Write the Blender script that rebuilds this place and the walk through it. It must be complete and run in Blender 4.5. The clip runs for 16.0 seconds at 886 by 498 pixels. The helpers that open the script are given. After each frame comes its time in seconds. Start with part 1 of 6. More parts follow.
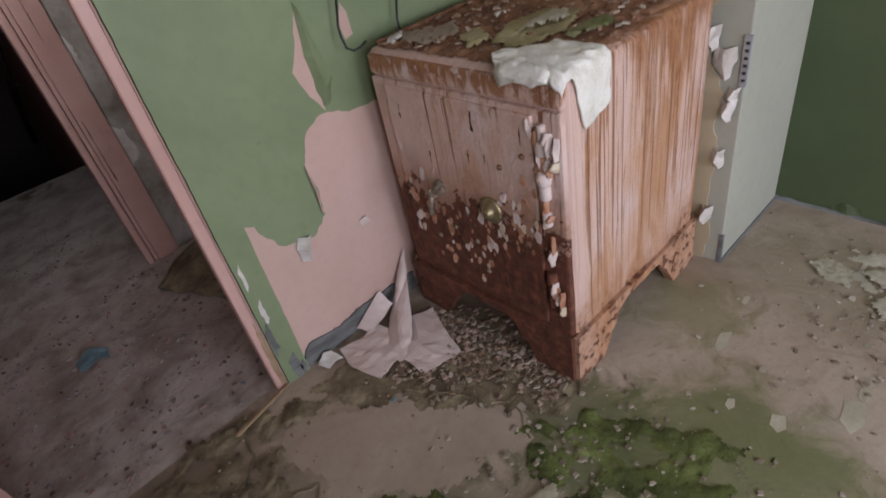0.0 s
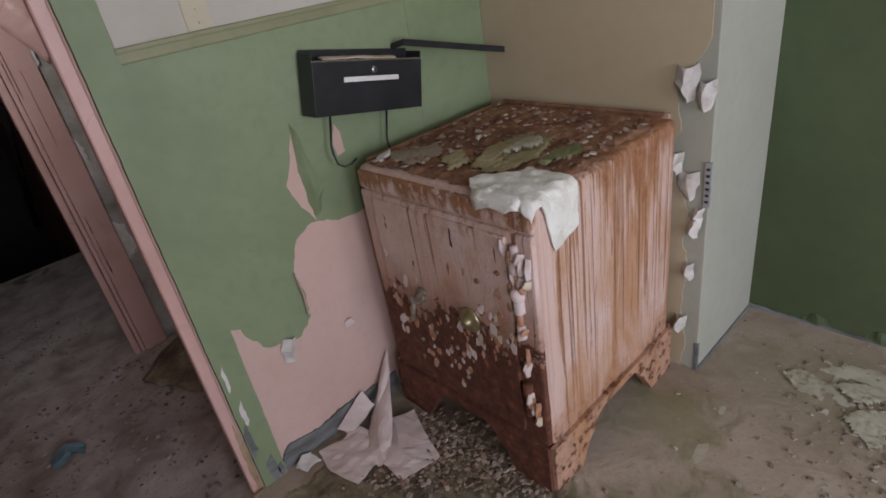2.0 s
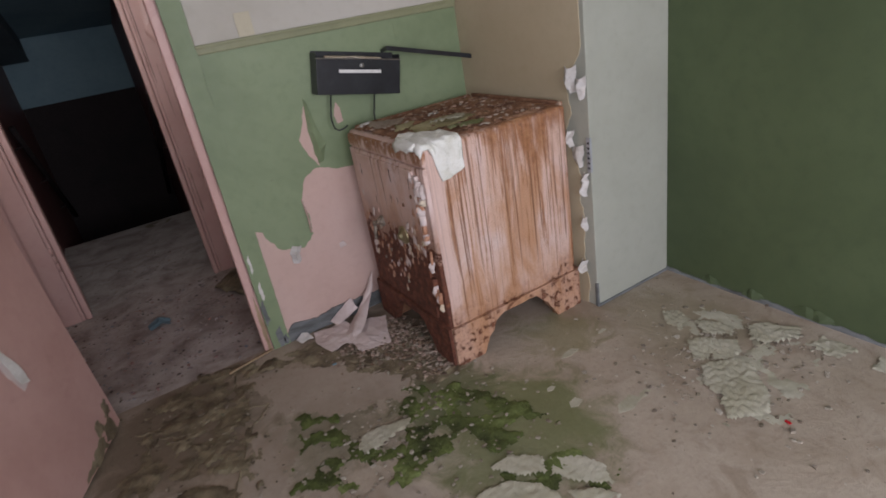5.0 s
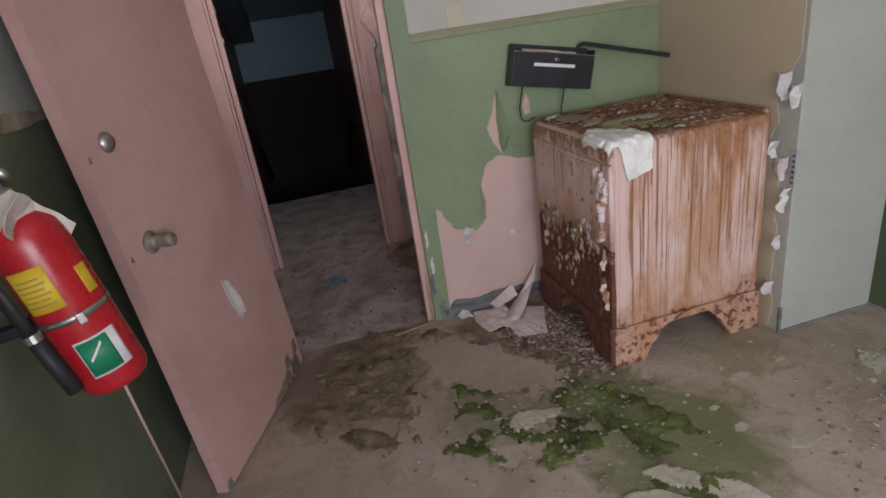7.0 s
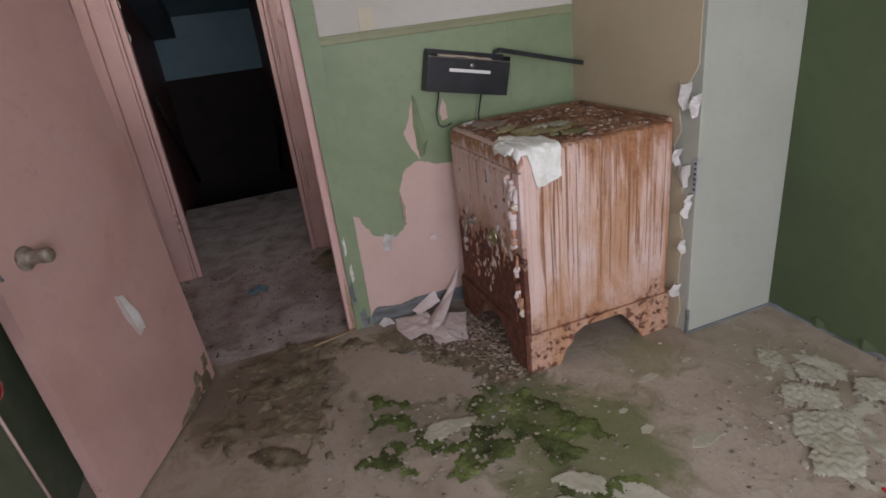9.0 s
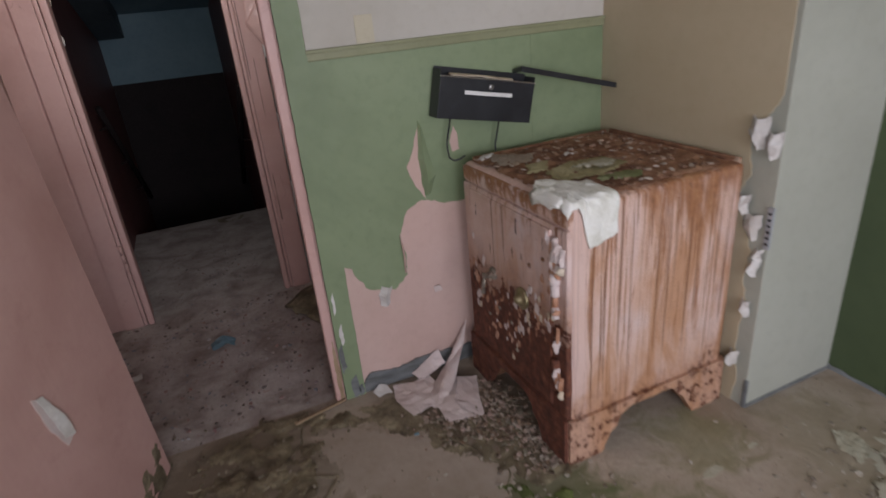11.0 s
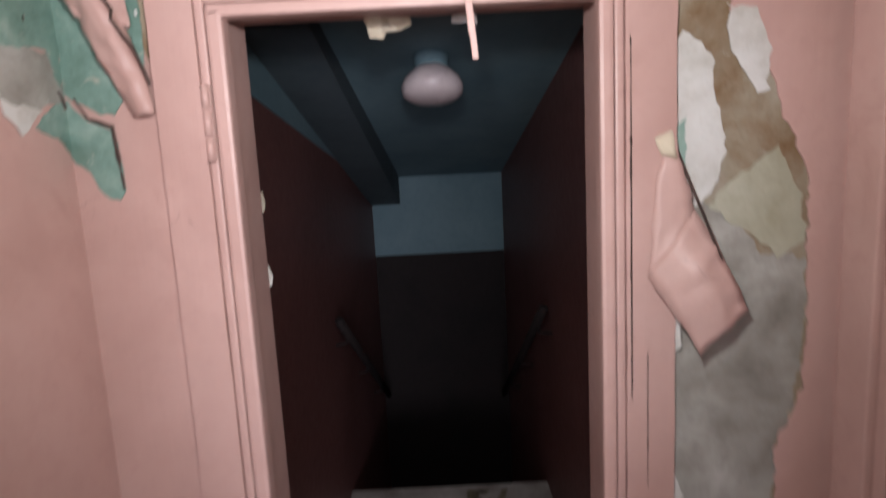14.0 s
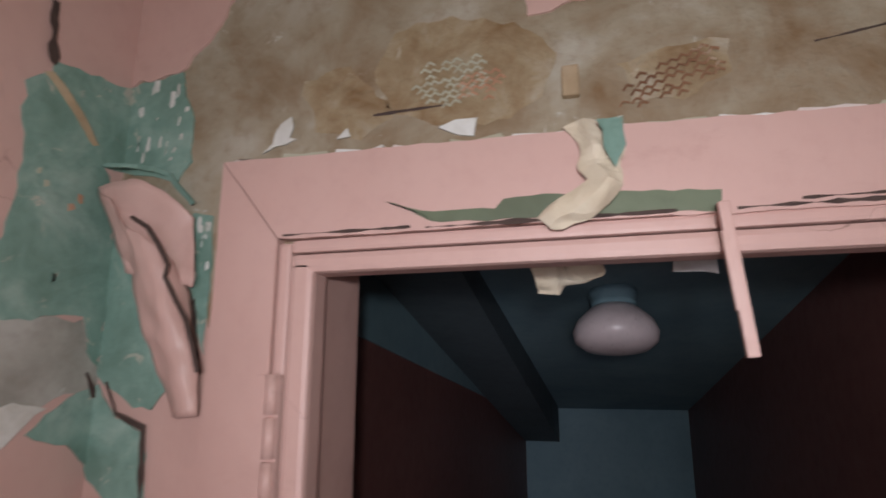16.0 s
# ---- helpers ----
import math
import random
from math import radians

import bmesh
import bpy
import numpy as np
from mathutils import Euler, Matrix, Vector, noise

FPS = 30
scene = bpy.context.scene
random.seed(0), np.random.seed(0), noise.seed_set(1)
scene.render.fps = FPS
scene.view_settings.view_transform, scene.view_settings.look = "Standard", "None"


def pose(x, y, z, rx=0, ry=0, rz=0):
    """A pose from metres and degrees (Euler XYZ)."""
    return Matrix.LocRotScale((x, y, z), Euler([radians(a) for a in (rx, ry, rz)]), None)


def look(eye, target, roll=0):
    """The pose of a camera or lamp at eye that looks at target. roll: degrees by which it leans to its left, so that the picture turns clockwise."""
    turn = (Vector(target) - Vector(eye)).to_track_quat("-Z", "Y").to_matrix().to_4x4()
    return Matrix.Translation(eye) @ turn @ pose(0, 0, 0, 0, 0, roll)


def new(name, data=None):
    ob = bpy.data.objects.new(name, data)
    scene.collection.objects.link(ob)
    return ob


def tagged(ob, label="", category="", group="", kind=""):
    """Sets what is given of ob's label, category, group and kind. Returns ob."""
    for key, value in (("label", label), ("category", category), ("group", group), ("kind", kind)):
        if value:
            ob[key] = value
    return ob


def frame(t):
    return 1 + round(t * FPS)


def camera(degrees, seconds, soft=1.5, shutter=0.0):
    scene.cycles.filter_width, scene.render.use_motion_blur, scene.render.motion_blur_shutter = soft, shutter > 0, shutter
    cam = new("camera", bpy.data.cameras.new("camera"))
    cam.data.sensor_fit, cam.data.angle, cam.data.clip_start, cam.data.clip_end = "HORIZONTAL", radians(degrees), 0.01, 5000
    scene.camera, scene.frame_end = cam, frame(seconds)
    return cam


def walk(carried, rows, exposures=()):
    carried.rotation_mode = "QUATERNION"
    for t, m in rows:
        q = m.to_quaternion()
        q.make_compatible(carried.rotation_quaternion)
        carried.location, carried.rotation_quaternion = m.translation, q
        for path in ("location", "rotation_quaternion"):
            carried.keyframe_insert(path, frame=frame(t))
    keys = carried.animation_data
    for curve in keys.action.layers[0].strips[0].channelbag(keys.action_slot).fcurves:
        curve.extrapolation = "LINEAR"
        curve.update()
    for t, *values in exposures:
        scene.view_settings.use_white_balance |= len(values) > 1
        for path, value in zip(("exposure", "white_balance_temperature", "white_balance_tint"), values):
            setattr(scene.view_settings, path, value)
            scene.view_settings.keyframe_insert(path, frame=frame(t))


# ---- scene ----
cam = camera(76.3, 16.0, 1.7, 0.5)
PATH = [
    (0, (0.495, 0.568, 1.372), (1.476, 1.855, 0.197), -12.5),
    (0.5, (0.494, 0.555, 1.421), (1.514, 1.859, 0.3), -11.6),
    (1, (0.508, 0.547, 1.458), (1.574, 1.876, 0.411), -10.8),
    (1.5, (0.51, 0.521, 1.476), (1.617, 1.871, 0.5), -10.2),
    (2, (0.524, 0.517, 1.463), (1.655, 1.875, 0.526), -9.9),
    (2.5, (0.632, 0.504, 1.395), (1.748, 1.877, 0.462), -10.0),
    (3, (0.747, 0.313, 1.379), (1.783, 1.764, 0.472), -11.3),
    (5.5, (0.438, -0.514, 1.433), (1.24, 1.129, 0.622), -9.0),
    (6, (0.396, -0.504, 1.446), (1.092, 1.193, 0.649), -8.3),
    (6.5, (0.346, -0.486, 1.441), (0.879, 1.277, 0.662), -8.5),
    (7, (0.367, -0.501, 1.439), (0.766, 1.302, 0.673), -8.6),
    (7.5, (0.448, -0.541, 1.446), (0.838, 1.264, 0.677), -8.4),
    (8, (0.53, -0.585, 1.442), (0.965, 1.207, 0.669), -8.0),
    (10.5, (0.455, -0.146, 1.441), (1.167, 1.537, 0.629), -6.0),
    (11, (0.51, 0.04, 1.479), (1.216, 1.732, 0.679), -5.5),
    (11.5, (0.538, 0.409, 1.478), (1.061, 2.197, 0.753), -5.7),
    (12, (0.529, 0.783, 1.468), (0.781, 2.643, 0.777), -4.9),
    (12.5, (0.565, 1.147, 1.472), (0.717, 3.026, 0.804), -4.4),
    (13, (0.592, 1.523, 1.51), (0.628, 3.426, 0.898), -4.9),
    (13.3, (0.565, 1.724, 1.517), (0.554, 3.638, 0.937), -4.7),
    (13.5, (0.521, 1.836, 1.551), (0.506, 3.764, 1.018), -4.3),
    (13.7, (0.496, 1.938, 1.611), (0.486, 3.886, 1.159), -3.9),
    (14, (0.474, 2.074, 1.701), (0.471, 4.053, 1.414), -3.0),
    (14.2, (0.482, 2.169, 1.751), (0.486, 4.163, 1.59), -3.0),
    (14.5, (0.476, 2.277, 1.814), (0.48, 4.277, 1.851), -2.6),
    (15, (0.408, 2.408, 1.839), (0.204, 4.378, 2.119), -1.3),
    (15.5, (0.335, 2.494, 1.867), (-0.147, 4.4, 2.234), -0.1),
    (16, (0.408, 2.572, 1.885), (-0.095, 4.461, 2.309), 0.0),
]
EXPOSURES = [(0.0, 0.03), (1.5, -0.12), (3.0, -0.3), (5.5, -0.15), (8.0, -0.2), (10.5, -0.18), (11.0, -0.22), (11.5, -0.12), (12.0, 0.1), (12.5, 0.35), (13.0, 0.65), (13.5, 0.65), (14.0, 0.75), (14.5, 0.6), (15.0, 0.45), (15.5, 0.32), (16.0, 0.1)]
walk(cam, [(t, look(eye, target, roll)) for t, eye, target, roll in PATH], EXPOSURES)

# ---- world and light ----
world = bpy.data.worlds.new("overcast_sky")
scene.world = world
world.use_nodes = True
sky = world.node_tree.nodes.new("ShaderNodeTexSky")
sky.sky_type, sky.sun_disc = "NISHITA", False
sky.sun_elevation, sky.sun_rotation = radians(35), radians(190)
world.node_tree.links.new(sky.outputs[0], world.node_tree.nodes["Background"].inputs[0])
world.node_tree.nodes["Background"].inputs[1].default_value = 0.06


def area_lamp(name, m, width, height, watts, colour):
    data = bpy.data.lights.new(name, "AREA")
    data.shape, data.size, data.size_y, data.energy, data.color = "RECTANGLE", width, height, watts, colour
    ob = new(name, data)
    ob.matrix_world = m
    return ob


XFILL = -0.385
# daylight standing in the opening of an assumed south window, out of view
area_lamp("window_daylight", pose(1.05, -2.66, 1.35, 90, 0, 0), 1.7, 1.3, 76, (0.97, 0.96, 1.13))
# and an unseen lamp added in the west wall to brighten west-facing sides
area_lamp("west_fill_lamp", pose(XFILL, -1.55, 1.35, 90, 0, -90), 1.1, 1.3, 62, (0.97, 0.96, 1.13))

# still lamp added to brighten the lobby, standing in for a carried flashlight
lobby_fill = bpy.data.lights.new("lobby_fill", "SPOT")
lobby_fill.energy, lobby_fill.spot_size, lobby_fill.spot_blend, lobby_fill.shadow_soft_size, lobby_fill.color = 21, radians(168), 0.75, 0.03, (0.94, 0.95, 0.97)
new("lobby_fill", lobby_fill).matrix_world = look((0.46, 2.34, 1.93), (0.44, 3.3, 1.9))


# ---- materials ----
def noise_node(nt, vec, scale, detail=6.0, rough=0.6, dist=0.0):
    n = nt.nodes.new("ShaderNodeTexNoise")
    n.inputs["Scale"].default_value, n.inputs["Detail"].default_value = scale, detail
    n.inputs["Roughness"].default_value, n.inputs["Distortion"].default_value = rough, dist
    nt.links.new(vec, n.inputs["Vector"])
    return n.outputs["Fac"]


def ramp_node(nt, fac, stops):
    n = nt.nodes.new("ShaderNodeValToRGB")
    cr = n.color_ramp
    while len(cr.elements) < len(stops):
        cr.elements.new(0.5)
    for e, (p, c) in zip(cr.elements, stops):
        e.position = p
        e.color = (*c, 1) if len(c) == 3 else c
    nt.links.new(fac, n.inputs[0])
    return n.outputs[0]


def step_node(nt, fac, lo, hi):
    n = nt.nodes.new("ShaderNodeMapRange")
    n.interpolation_type = "SMOOTHSTEP"
    n.inputs[1].default_value, n.inputs[2].default_value = lo, hi
    nt.links.new(fac, n.inputs[0])
    return n.outputs[0]


def mix_node(nt, fac, a, b, blend="MIX"):
    n = nt.nodes.new("ShaderNodeMix")
    n.data_type, n.blend_type = "RGBA", blend
    for sock, v in ((n.inputs[0], fac), (n.inputs[6], a), (n.inputs[7], b)):
        if isinstance(v, (int, float)):
            sock.default_value = v
        elif isinstance(v, tuple):
            sock.default_value = (*v, 1)
        else:
            nt.links.new(v, sock)
    return n.outputs[2]


def math_node(nt, op, a, b=0.0):
    n = nt.nodes.new("ShaderNodeMath")
    n.operation = op
    for sock, v in zip(n.inputs, (a, b)):
        if isinstance(v, (int, float)):
            sock.default_value = v
        else:
            nt.links.new(v, sock)
    return n.outputs[0]


def stretch(nt, vec, x, y, z):
    n = nt.nodes.new("ShaderNodeMapping")
    n.inputs["Scale"].default_value = (x, y, z)
    nt.links.new(vec, n.inputs["Vector"])
    return n.outputs[0]


def begin(name, rough=0.7, metal=0.0, spec=0.4):
    m = bpy.data.materials.new(name)
    m.use_nodes = True
    nt = m.node_tree
    p = nt.nodes["Principled BSDF"]
    p.inputs["Roughness"].default_value, p.inputs["Metallic"].default_value = rough, metal
    p.inputs["Specular IOR Level"].default_value = spec
    tc = nt.nodes.new("ShaderNodeTexCoord")
    return m, nt, p, tc.outputs["Object"]


def bump_node(nt, p, height, strength, dist=0.01):
    n = nt.nodes.new("ShaderNodeBump")
    n.inputs["Strength"].default_value, n.inputs["Distance"].default_value = strength, dist
    nt.links.new(height, n.inputs["Height"])
    nt.links.new(n.outputs[0], p.inputs["Normal"])


def surface(name, base, dark, light=None, broad=1.6, fine=28.0, rough=0.7, metal=0.0, bump=0.25, dirt=None, dirt_at=0.62, spec=0.4, dist=0.006, squash=(1, 1, 1)):
    """A worn surface: broad stains, fine grain, specks of dirt and relief."""
    m, nt, p, vec = begin(name, rough, metal, spec)
    vec = stretch(nt, vec, *squash)
    b, f = noise_node(nt, vec, broad, 5, 0.6, 0.4), noise_node(nt, vec, fine, 8, 0.65)
    col = ramp_node(nt, b, [(0.3, dark), (0.52, base), (0.75, light or base)])
    col = mix_node(nt, math_node(nt, "MULTIPLY", step_node(nt, f, 0.45, 0.75), 0.35), col, dark)
    if dirt:
        d = noise_node(nt, vec, fine * 0.35, 9, 0.7, 0.8)
        col = mix_node(nt, math_node(nt, "MULTIPLY", step_node(nt, d, dirt_at, dirt_at + 0.06), 0.8), col, dirt)
    nt.links.new(col, p.inputs["Base Color"])
    nt.links.new(math_node(nt, "ADD", math_node(nt, "MULTIPLY", f, 0.25), rough - 0.12), p.inputs["Roughness"])
    if bump:
        bump_node(nt, p, math_node(nt, "ADD", f, math_node(nt, "MULTIPLY", b, 1.5)), bump, dist)
    return m


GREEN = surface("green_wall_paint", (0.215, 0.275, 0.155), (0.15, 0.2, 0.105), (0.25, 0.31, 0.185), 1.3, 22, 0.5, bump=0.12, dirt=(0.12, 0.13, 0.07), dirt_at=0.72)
# darker copy of the wall green; the east wall's shade is in its colour
SHADED_GREEN = surface("shaded_green_wall_paint", (0.076, 0.104, 0.048), (0.054, 0.076, 0.035), (0.094, 0.124, 0.06), 1.1, 18, 0.55, bump=0.12)
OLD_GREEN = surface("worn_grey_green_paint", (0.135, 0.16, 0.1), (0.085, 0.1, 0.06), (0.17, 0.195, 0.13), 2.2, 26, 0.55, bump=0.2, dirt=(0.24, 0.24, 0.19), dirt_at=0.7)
# cream white and pale grey are lowered to match light falling off upward
WHITE = surface("cream_white_paint", (0.49, 0.47, 0.415), (0.41, 0.385, 0.325), (0.53, 0.51, 0.46), 1.2, 20, 0.6, bump=0.08)
TAN = surface("tan_wall_paint", (0.47, 0.395, 0.27), (0.41, 0.335, 0.215), (0.51, 0.44, 0.325), 0.9, 20, 0.6, bump=0.1)
GREYWHITE = surface("pale_grey_plasterboard", (0.375, 0.385, 0.325), (0.315, 0.32, 0.265), (0.42, 0.425, 0.37), 1.0, 24, 0.65, bump=0.1)
def cracked_paint(name, base, dark, light, rough=0.42):
    """Thick old gloss paint: brush marks, hairline cracks in places, grime and small chips."""
    m, nt, p, vec = begin(name, rough)
    b, f = noise_node(nt, vec, 1.5, 5, 0.6, 0.4), noise_node(nt, vec, 30, 8, 0.65)
    brush = noise_node(nt, stretch(nt, vec, 60, 60, 2.5), 1.0, 4, 0.6)
    v = nt.nodes.new("ShaderNodeTexVoronoi")
    v.feature = "DISTANCE_TO_EDGE"
    v.inputs["Scale"].default_value = 7.0
    warp = nt.nodes.new("ShaderNodeVectorMath")
    wn = nt.nodes.new("ShaderNodeTexNoise")
    wn.inputs["Scale"].default_value, wn.inputs["Detail"].default_value = 9.0, 6.0
    nt.links.new(vec, wn.inputs["Vector"])
    warp.operation = "MULTIPLY_ADD"
    warp.inputs[1].default_value = (0.16, 0.16, 0.16)
    nt.links.new(wn.outputs["Color"], warp.inputs[0])
    nt.links.new(vec, warp.inputs[2])
    nt.links.new(warp.outputs[0], v.inputs["Vector"])
    crack = math_node(nt, "MULTIPLY", step_node(nt, v.outputs["Distance"], 0.009, 0.002), step_node(nt, noise_node(nt, vec, 3.2, 4, 0.6), 0.6, 0.68))
    chip = step_node(nt, noise_node(nt, vec, 17, 9, 0.75, 1.0), 0.735, 0.75)
    col = ramp_node(nt, b, [(0.3, dark), (0.52, base), (0.75, light)])
    col = mix_node(nt, math_node(nt, "MULTIPLY", step_node(nt, f, 0.45, 0.75), 0.25), col, dark)
    col = mix_node(nt, math_node(nt, "MULTIPLY", step_node(nt, noise_node(nt, vec, 5, 7, 0.7, 0.6), 0.56, 0.72), 0.3), col, (0.36, 0.2, 0.16))
    col = mix_node(nt, math_node(nt, "MULTIPLY", crack, 0.55), col, (0.16, 0.09, 0.07))
    col = mix_node(nt, math_node(nt, "MULTIPLY", chip, 0.8), col, (0.6, 0.48, 0.42))
    nt.links.new(col, p.inputs["Base Color"])
    nt.links.new(math_node(nt, "ADD", math_node(nt, "MULTIPLY", f, 0.3), rough - 0.14), p.inputs["Roughness"])
    h = math_node(nt, "ADD", math_node(nt, "MULTIPLY", f, 0.5), math_node(nt, "MULTIPLY", brush, 0.7))
    h = math_node(nt, "SUBTRACT", h, math_node(nt, "MULTIPLY", math_node(nt, "ADD", crack, chip), 1.3))
    bump_node(nt, p, h, 0.28, 0.004)
    return m


PINK = cracked_paint("pink_gloss_paint", (0.545, 0.345, 0.305), (0.45, 0.27, 0.235), (0.58, 0.385, 0.345))
PLASTER_PINK = surface("pink_old_plaster", (0.56, 0.4, 0.345), (0.47, 0.33, 0.28), (0.6, 0.45, 0.4), 1.8, 26, 0.7, bump=0.18)
PLASTER = surface("bare_brown_plaster", (0.33, 0.275, 0.2), (0.19, 0.11, 0.052), (0.46, 0.42, 0.36), 6.0, 48, 0.85, bump=0.8, dirt=(0.5, 0.46, 0.4), dirt_at=0.62)
OCHRE = surface("rust_stained_plaster", (0.33, 0.25, 0.155), (0.2, 0.112, 0.05), (0.45, 0.4, 0.33), 14.0, 60, 0.88, bump=0.9, dirt=(0.5, 0.44, 0.35), dirt_at=0.64)
GREYPLASTER = surface("grey_damp_plaster", (0.34, 0.32, 0.285), (0.18, 0.16, 0.135), (0.52, 0.5, 0.47), 5.0, 30, 0.8, bump=0.4, dirt=(0.5, 0.48, 0.45), dirt_at=0.63)
TEAL = surface("teal_old_paint", (0.195, 0.31, 0.262), (0.115, 0.2, 0.16), (0.33, 0.43, 0.38), 11.0, 55, 0.6, bump=0.5, dirt=(0.5, 0.45, 0.38), dirt_at=0.6)
CHALK = surface("chalky_white_skim", (0.62, 0.6, 0.57), (0.45, 0.42, 0.37), (0.7, 0.69, 0.67), 7.0, 40, 0.85, bump=0.4)
CREAMFLAKE = surface("cream_paint_flake", (0.62, 0.53, 0.41), (0.5, 0.4, 0.28), (0.7, 0.63, 0.53), 9.0, 60, 0.75, bump=0.3)
# stair red and blue are darkened to keep the low-lit stairwell dim
DIMMED_RED = surface("dimmed_red_stair_wall", (0.18, 0.075, 0.068), (0.135, 0.054, 0.048), (0.21, 0.09, 0.08), 1.4, 24, 0.5, bump=0.12)
BLUE = surface("dimmed_blue_grey_paint", (0.165, 0.26, 0.3), (0.115, 0.195, 0.235), (0.205, 0.305, 0.345), 1.4, 24, 0.7, bump=0.15)
CEIL = surface("off_white_ceiling", (0.6, 0.58, 0.54), (0.5, 0.47, 0.42), None, 1.2, 20, 0.8, bump=0.1)
def floor_material():
    """Brown concrete, worn and damp, with soft films of algae, dark wet areas and a darker zone by the safe."""
    m, nt, p, vec = begin("brown_concrete_floor", 0.6)
    a, b, c = noise_node(nt, vec, 2.0, 6, 0.6, 0.5), noise_node(nt, vec, 7.5, 8, 0.65, 0.8), noise_node(nt, vec, 46, 8, 0.7)
    col = ramp_node(nt, a, [(0.3, (0.27, 0.215, 0.155)), (0.5, (0.385, 0.32, 0.25)), (0.72, (0.46, 0.4, 0.33))])
    col = mix_node(nt, math_node(nt, "MULTIPLY", step_node(nt, b, 0.5, 0.68), 0.45), col, (0.22, 0.165, 0.115))
    col = mix_node(nt, math_node(nt, "MULTIPLY", step_node(nt, c, 0.5, 0.75), 0.4), col, (0.17, 0.13, 0.09))
    col = mix_node(nt, math_node(nt, "MULTIPLY", step_node(nt, noise_node(nt, vec, 13, 9, 0.7, 0.5), 0.66, 0.72), 0.6), col, (0.5, 0.46, 0.41))

    def zone(x, y, r, hard, tint, how):
        d = nt.nodes.new("ShaderNodeVectorMath")
        d.operation = "DISTANCE"
        d.inputs[1].default_value = (x, y, 0)
        nt.links.new(vec, d.inputs[0])
        f = math_node(nt, "ADD", d.outputs["Value"], math_node(nt, "MULTIPLY", math_node(nt, "SUBTRACT", b, 0.5), -0.55))
        return mix_node(nt, math_node(nt, "MULTIPLY", step_node(nt, f, r, r - hard), how), col, tint)

    for args in ((1.35, 0.82, 0.42, 0.22, (0.12, 0.15, 0.05), 0.75), (1.25, 1.12, 0.28, 0.15, (0.1, 0.12, 0.05), 0.7), (1.85, 1.13, 0.24, 0.15, (0.2, 0.2, 0.09), 0.55),
                 (0.35, 1.7, 0.5, 0.25, (0.13, 0.1, 0.065), 0.7), (0.8, 1.25, 0.3, 0.2, (0.1, 0.1, 0.05), 0.5), (1.25, 1.65, 0.42, 0.2, (0.12, 0.09, 0.06), 0.6), (2.25, 0.85, 0.35, 0.2, (0.25, 0.22, 0.14), 0.5)):
        col = zone(*args)
    nt.links.new(col, p.inputs["Base Color"])
    nt.links.new(math_node(nt, "ADD", math_node(nt, "MULTIPLY", b, 0.45), 0.3), p.inputs["Roughness"])
    bump_node(nt, p, math_node(nt, "ADD", c, math_node(nt, "MULTIPLY", b, 2.0)), 0.4, 0.006)
    return m


CONCRETE = floor_material()
LITTER = surface("littered_grey_floor", (0.41, 0.36, 0.325), (0.22, 0.175, 0.15), (0.54, 0.5, 0.475), 5.5, 40, 0.8, bump=0.7, dirt=(0.38, 0.23, 0.18), dirt_at=0.62)
# near black puts the lack of light into far wall, stairs and rails
UNLIT_BLACK = surface("unlit_near_black", (0.014, 0.008, 0.008), (0.008, 0.005, 0.005), None, 3, 40, 0.75, bump=0.1)
BLACK = surface("black_enamel", (0.018, 0.019, 0.022), (0.012, 0.012, 0.014), (0.03, 0.032, 0.036), 9, 60, 0.38, bump=0.05, dirt=(0.12, 0.12, 0.12), dirt_at=0.75)
STEEL = surface("dull_steel", (0.45, 0.44, 0.42), (0.3, 0.29, 0.27), None, 20, 80, 0.35, metal=0.9, bump=0.05)
BRASS = surface("tarnished_brass", (0.42, 0.36, 0.22), (0.25, 0.2, 0.11), None, 20, 80, 0.38, metal=0.85, bump=0.08)


# ---- mesh helpers ----
def box(bm, lo, hi, bevel=0.0, m=None, segments=2):
    """Add a box between two corners, its edges bevelled, turned by m."""
    made = bmesh.ops.create_cube(bm, size=1.0)["verts"]
    lo, hi = Vector(lo), Vector(hi)
    for v in made:
        v.co = Vector([(lo[i] + hi[i]) / 2 + v.co[i] * (hi[i] - lo[i]) for i in range(3)])
    if m:
        for v in made:
            v.co = m @ v.co
    if bevel:
        edges = list({e for v in made for e in v.link_edges})
        bmesh.ops.bevel(bm, geom=edges, offset=bevel, segments=segments, affect="EDGES", profile=0.6)
    return bm


def lathe(bm, rings, m=None, n=20):
    """Add a turned body: rings of (radius, height) along z, turned by m."""
    loops = []
    for r, z in rings:
        loop = [bm.verts.new(Vector((r * math.cos(2 * math.pi * k / n), r * math.sin(2 * math.pi * k / n), z))) for k in range(n)]
        loops.append(loop)
    for a, b in zip(loops, loops[1:]):
        for k in range(n):
            bm.faces.new((a[k], a[(k + 1) % n], b[(k + 1) % n], b[k]))
    bm.faces.new(loops[0][::-1])
    bm.faces.new(loops[-1])
    if m:
        for loop in loops:
            for v in loop:
                v.co = m @ v.co
    return bm


def tube(bm, points, r, n=8):
    """Add a bent rod of radius r along points."""
    points = [Vector(p) for p in points]
    loops = []
    for i, p in enumerate(points):
        d = (points[min(i + 1, len(points) - 1)] - points[max(i - 1, 0)]).normalized()
        q = d.to_track_quat("Z", "Y")
        loops.append([bm.verts.new(p + q @ Vector((r * math.cos(2 * math.pi * k / n), r * math.sin(2 * math.pi * k / n), 0))) for k in range(n)])
    for a, b in zip(loops, loops[1:]):
        for k in range(n):
            bm.faces.new((a[k], a[(k + 1) % n], b[(k + 1) % n], b[k]))
    bm.faces.new(loops[0][::-1])
    bm.faces.new(loops[-1])
    return bm


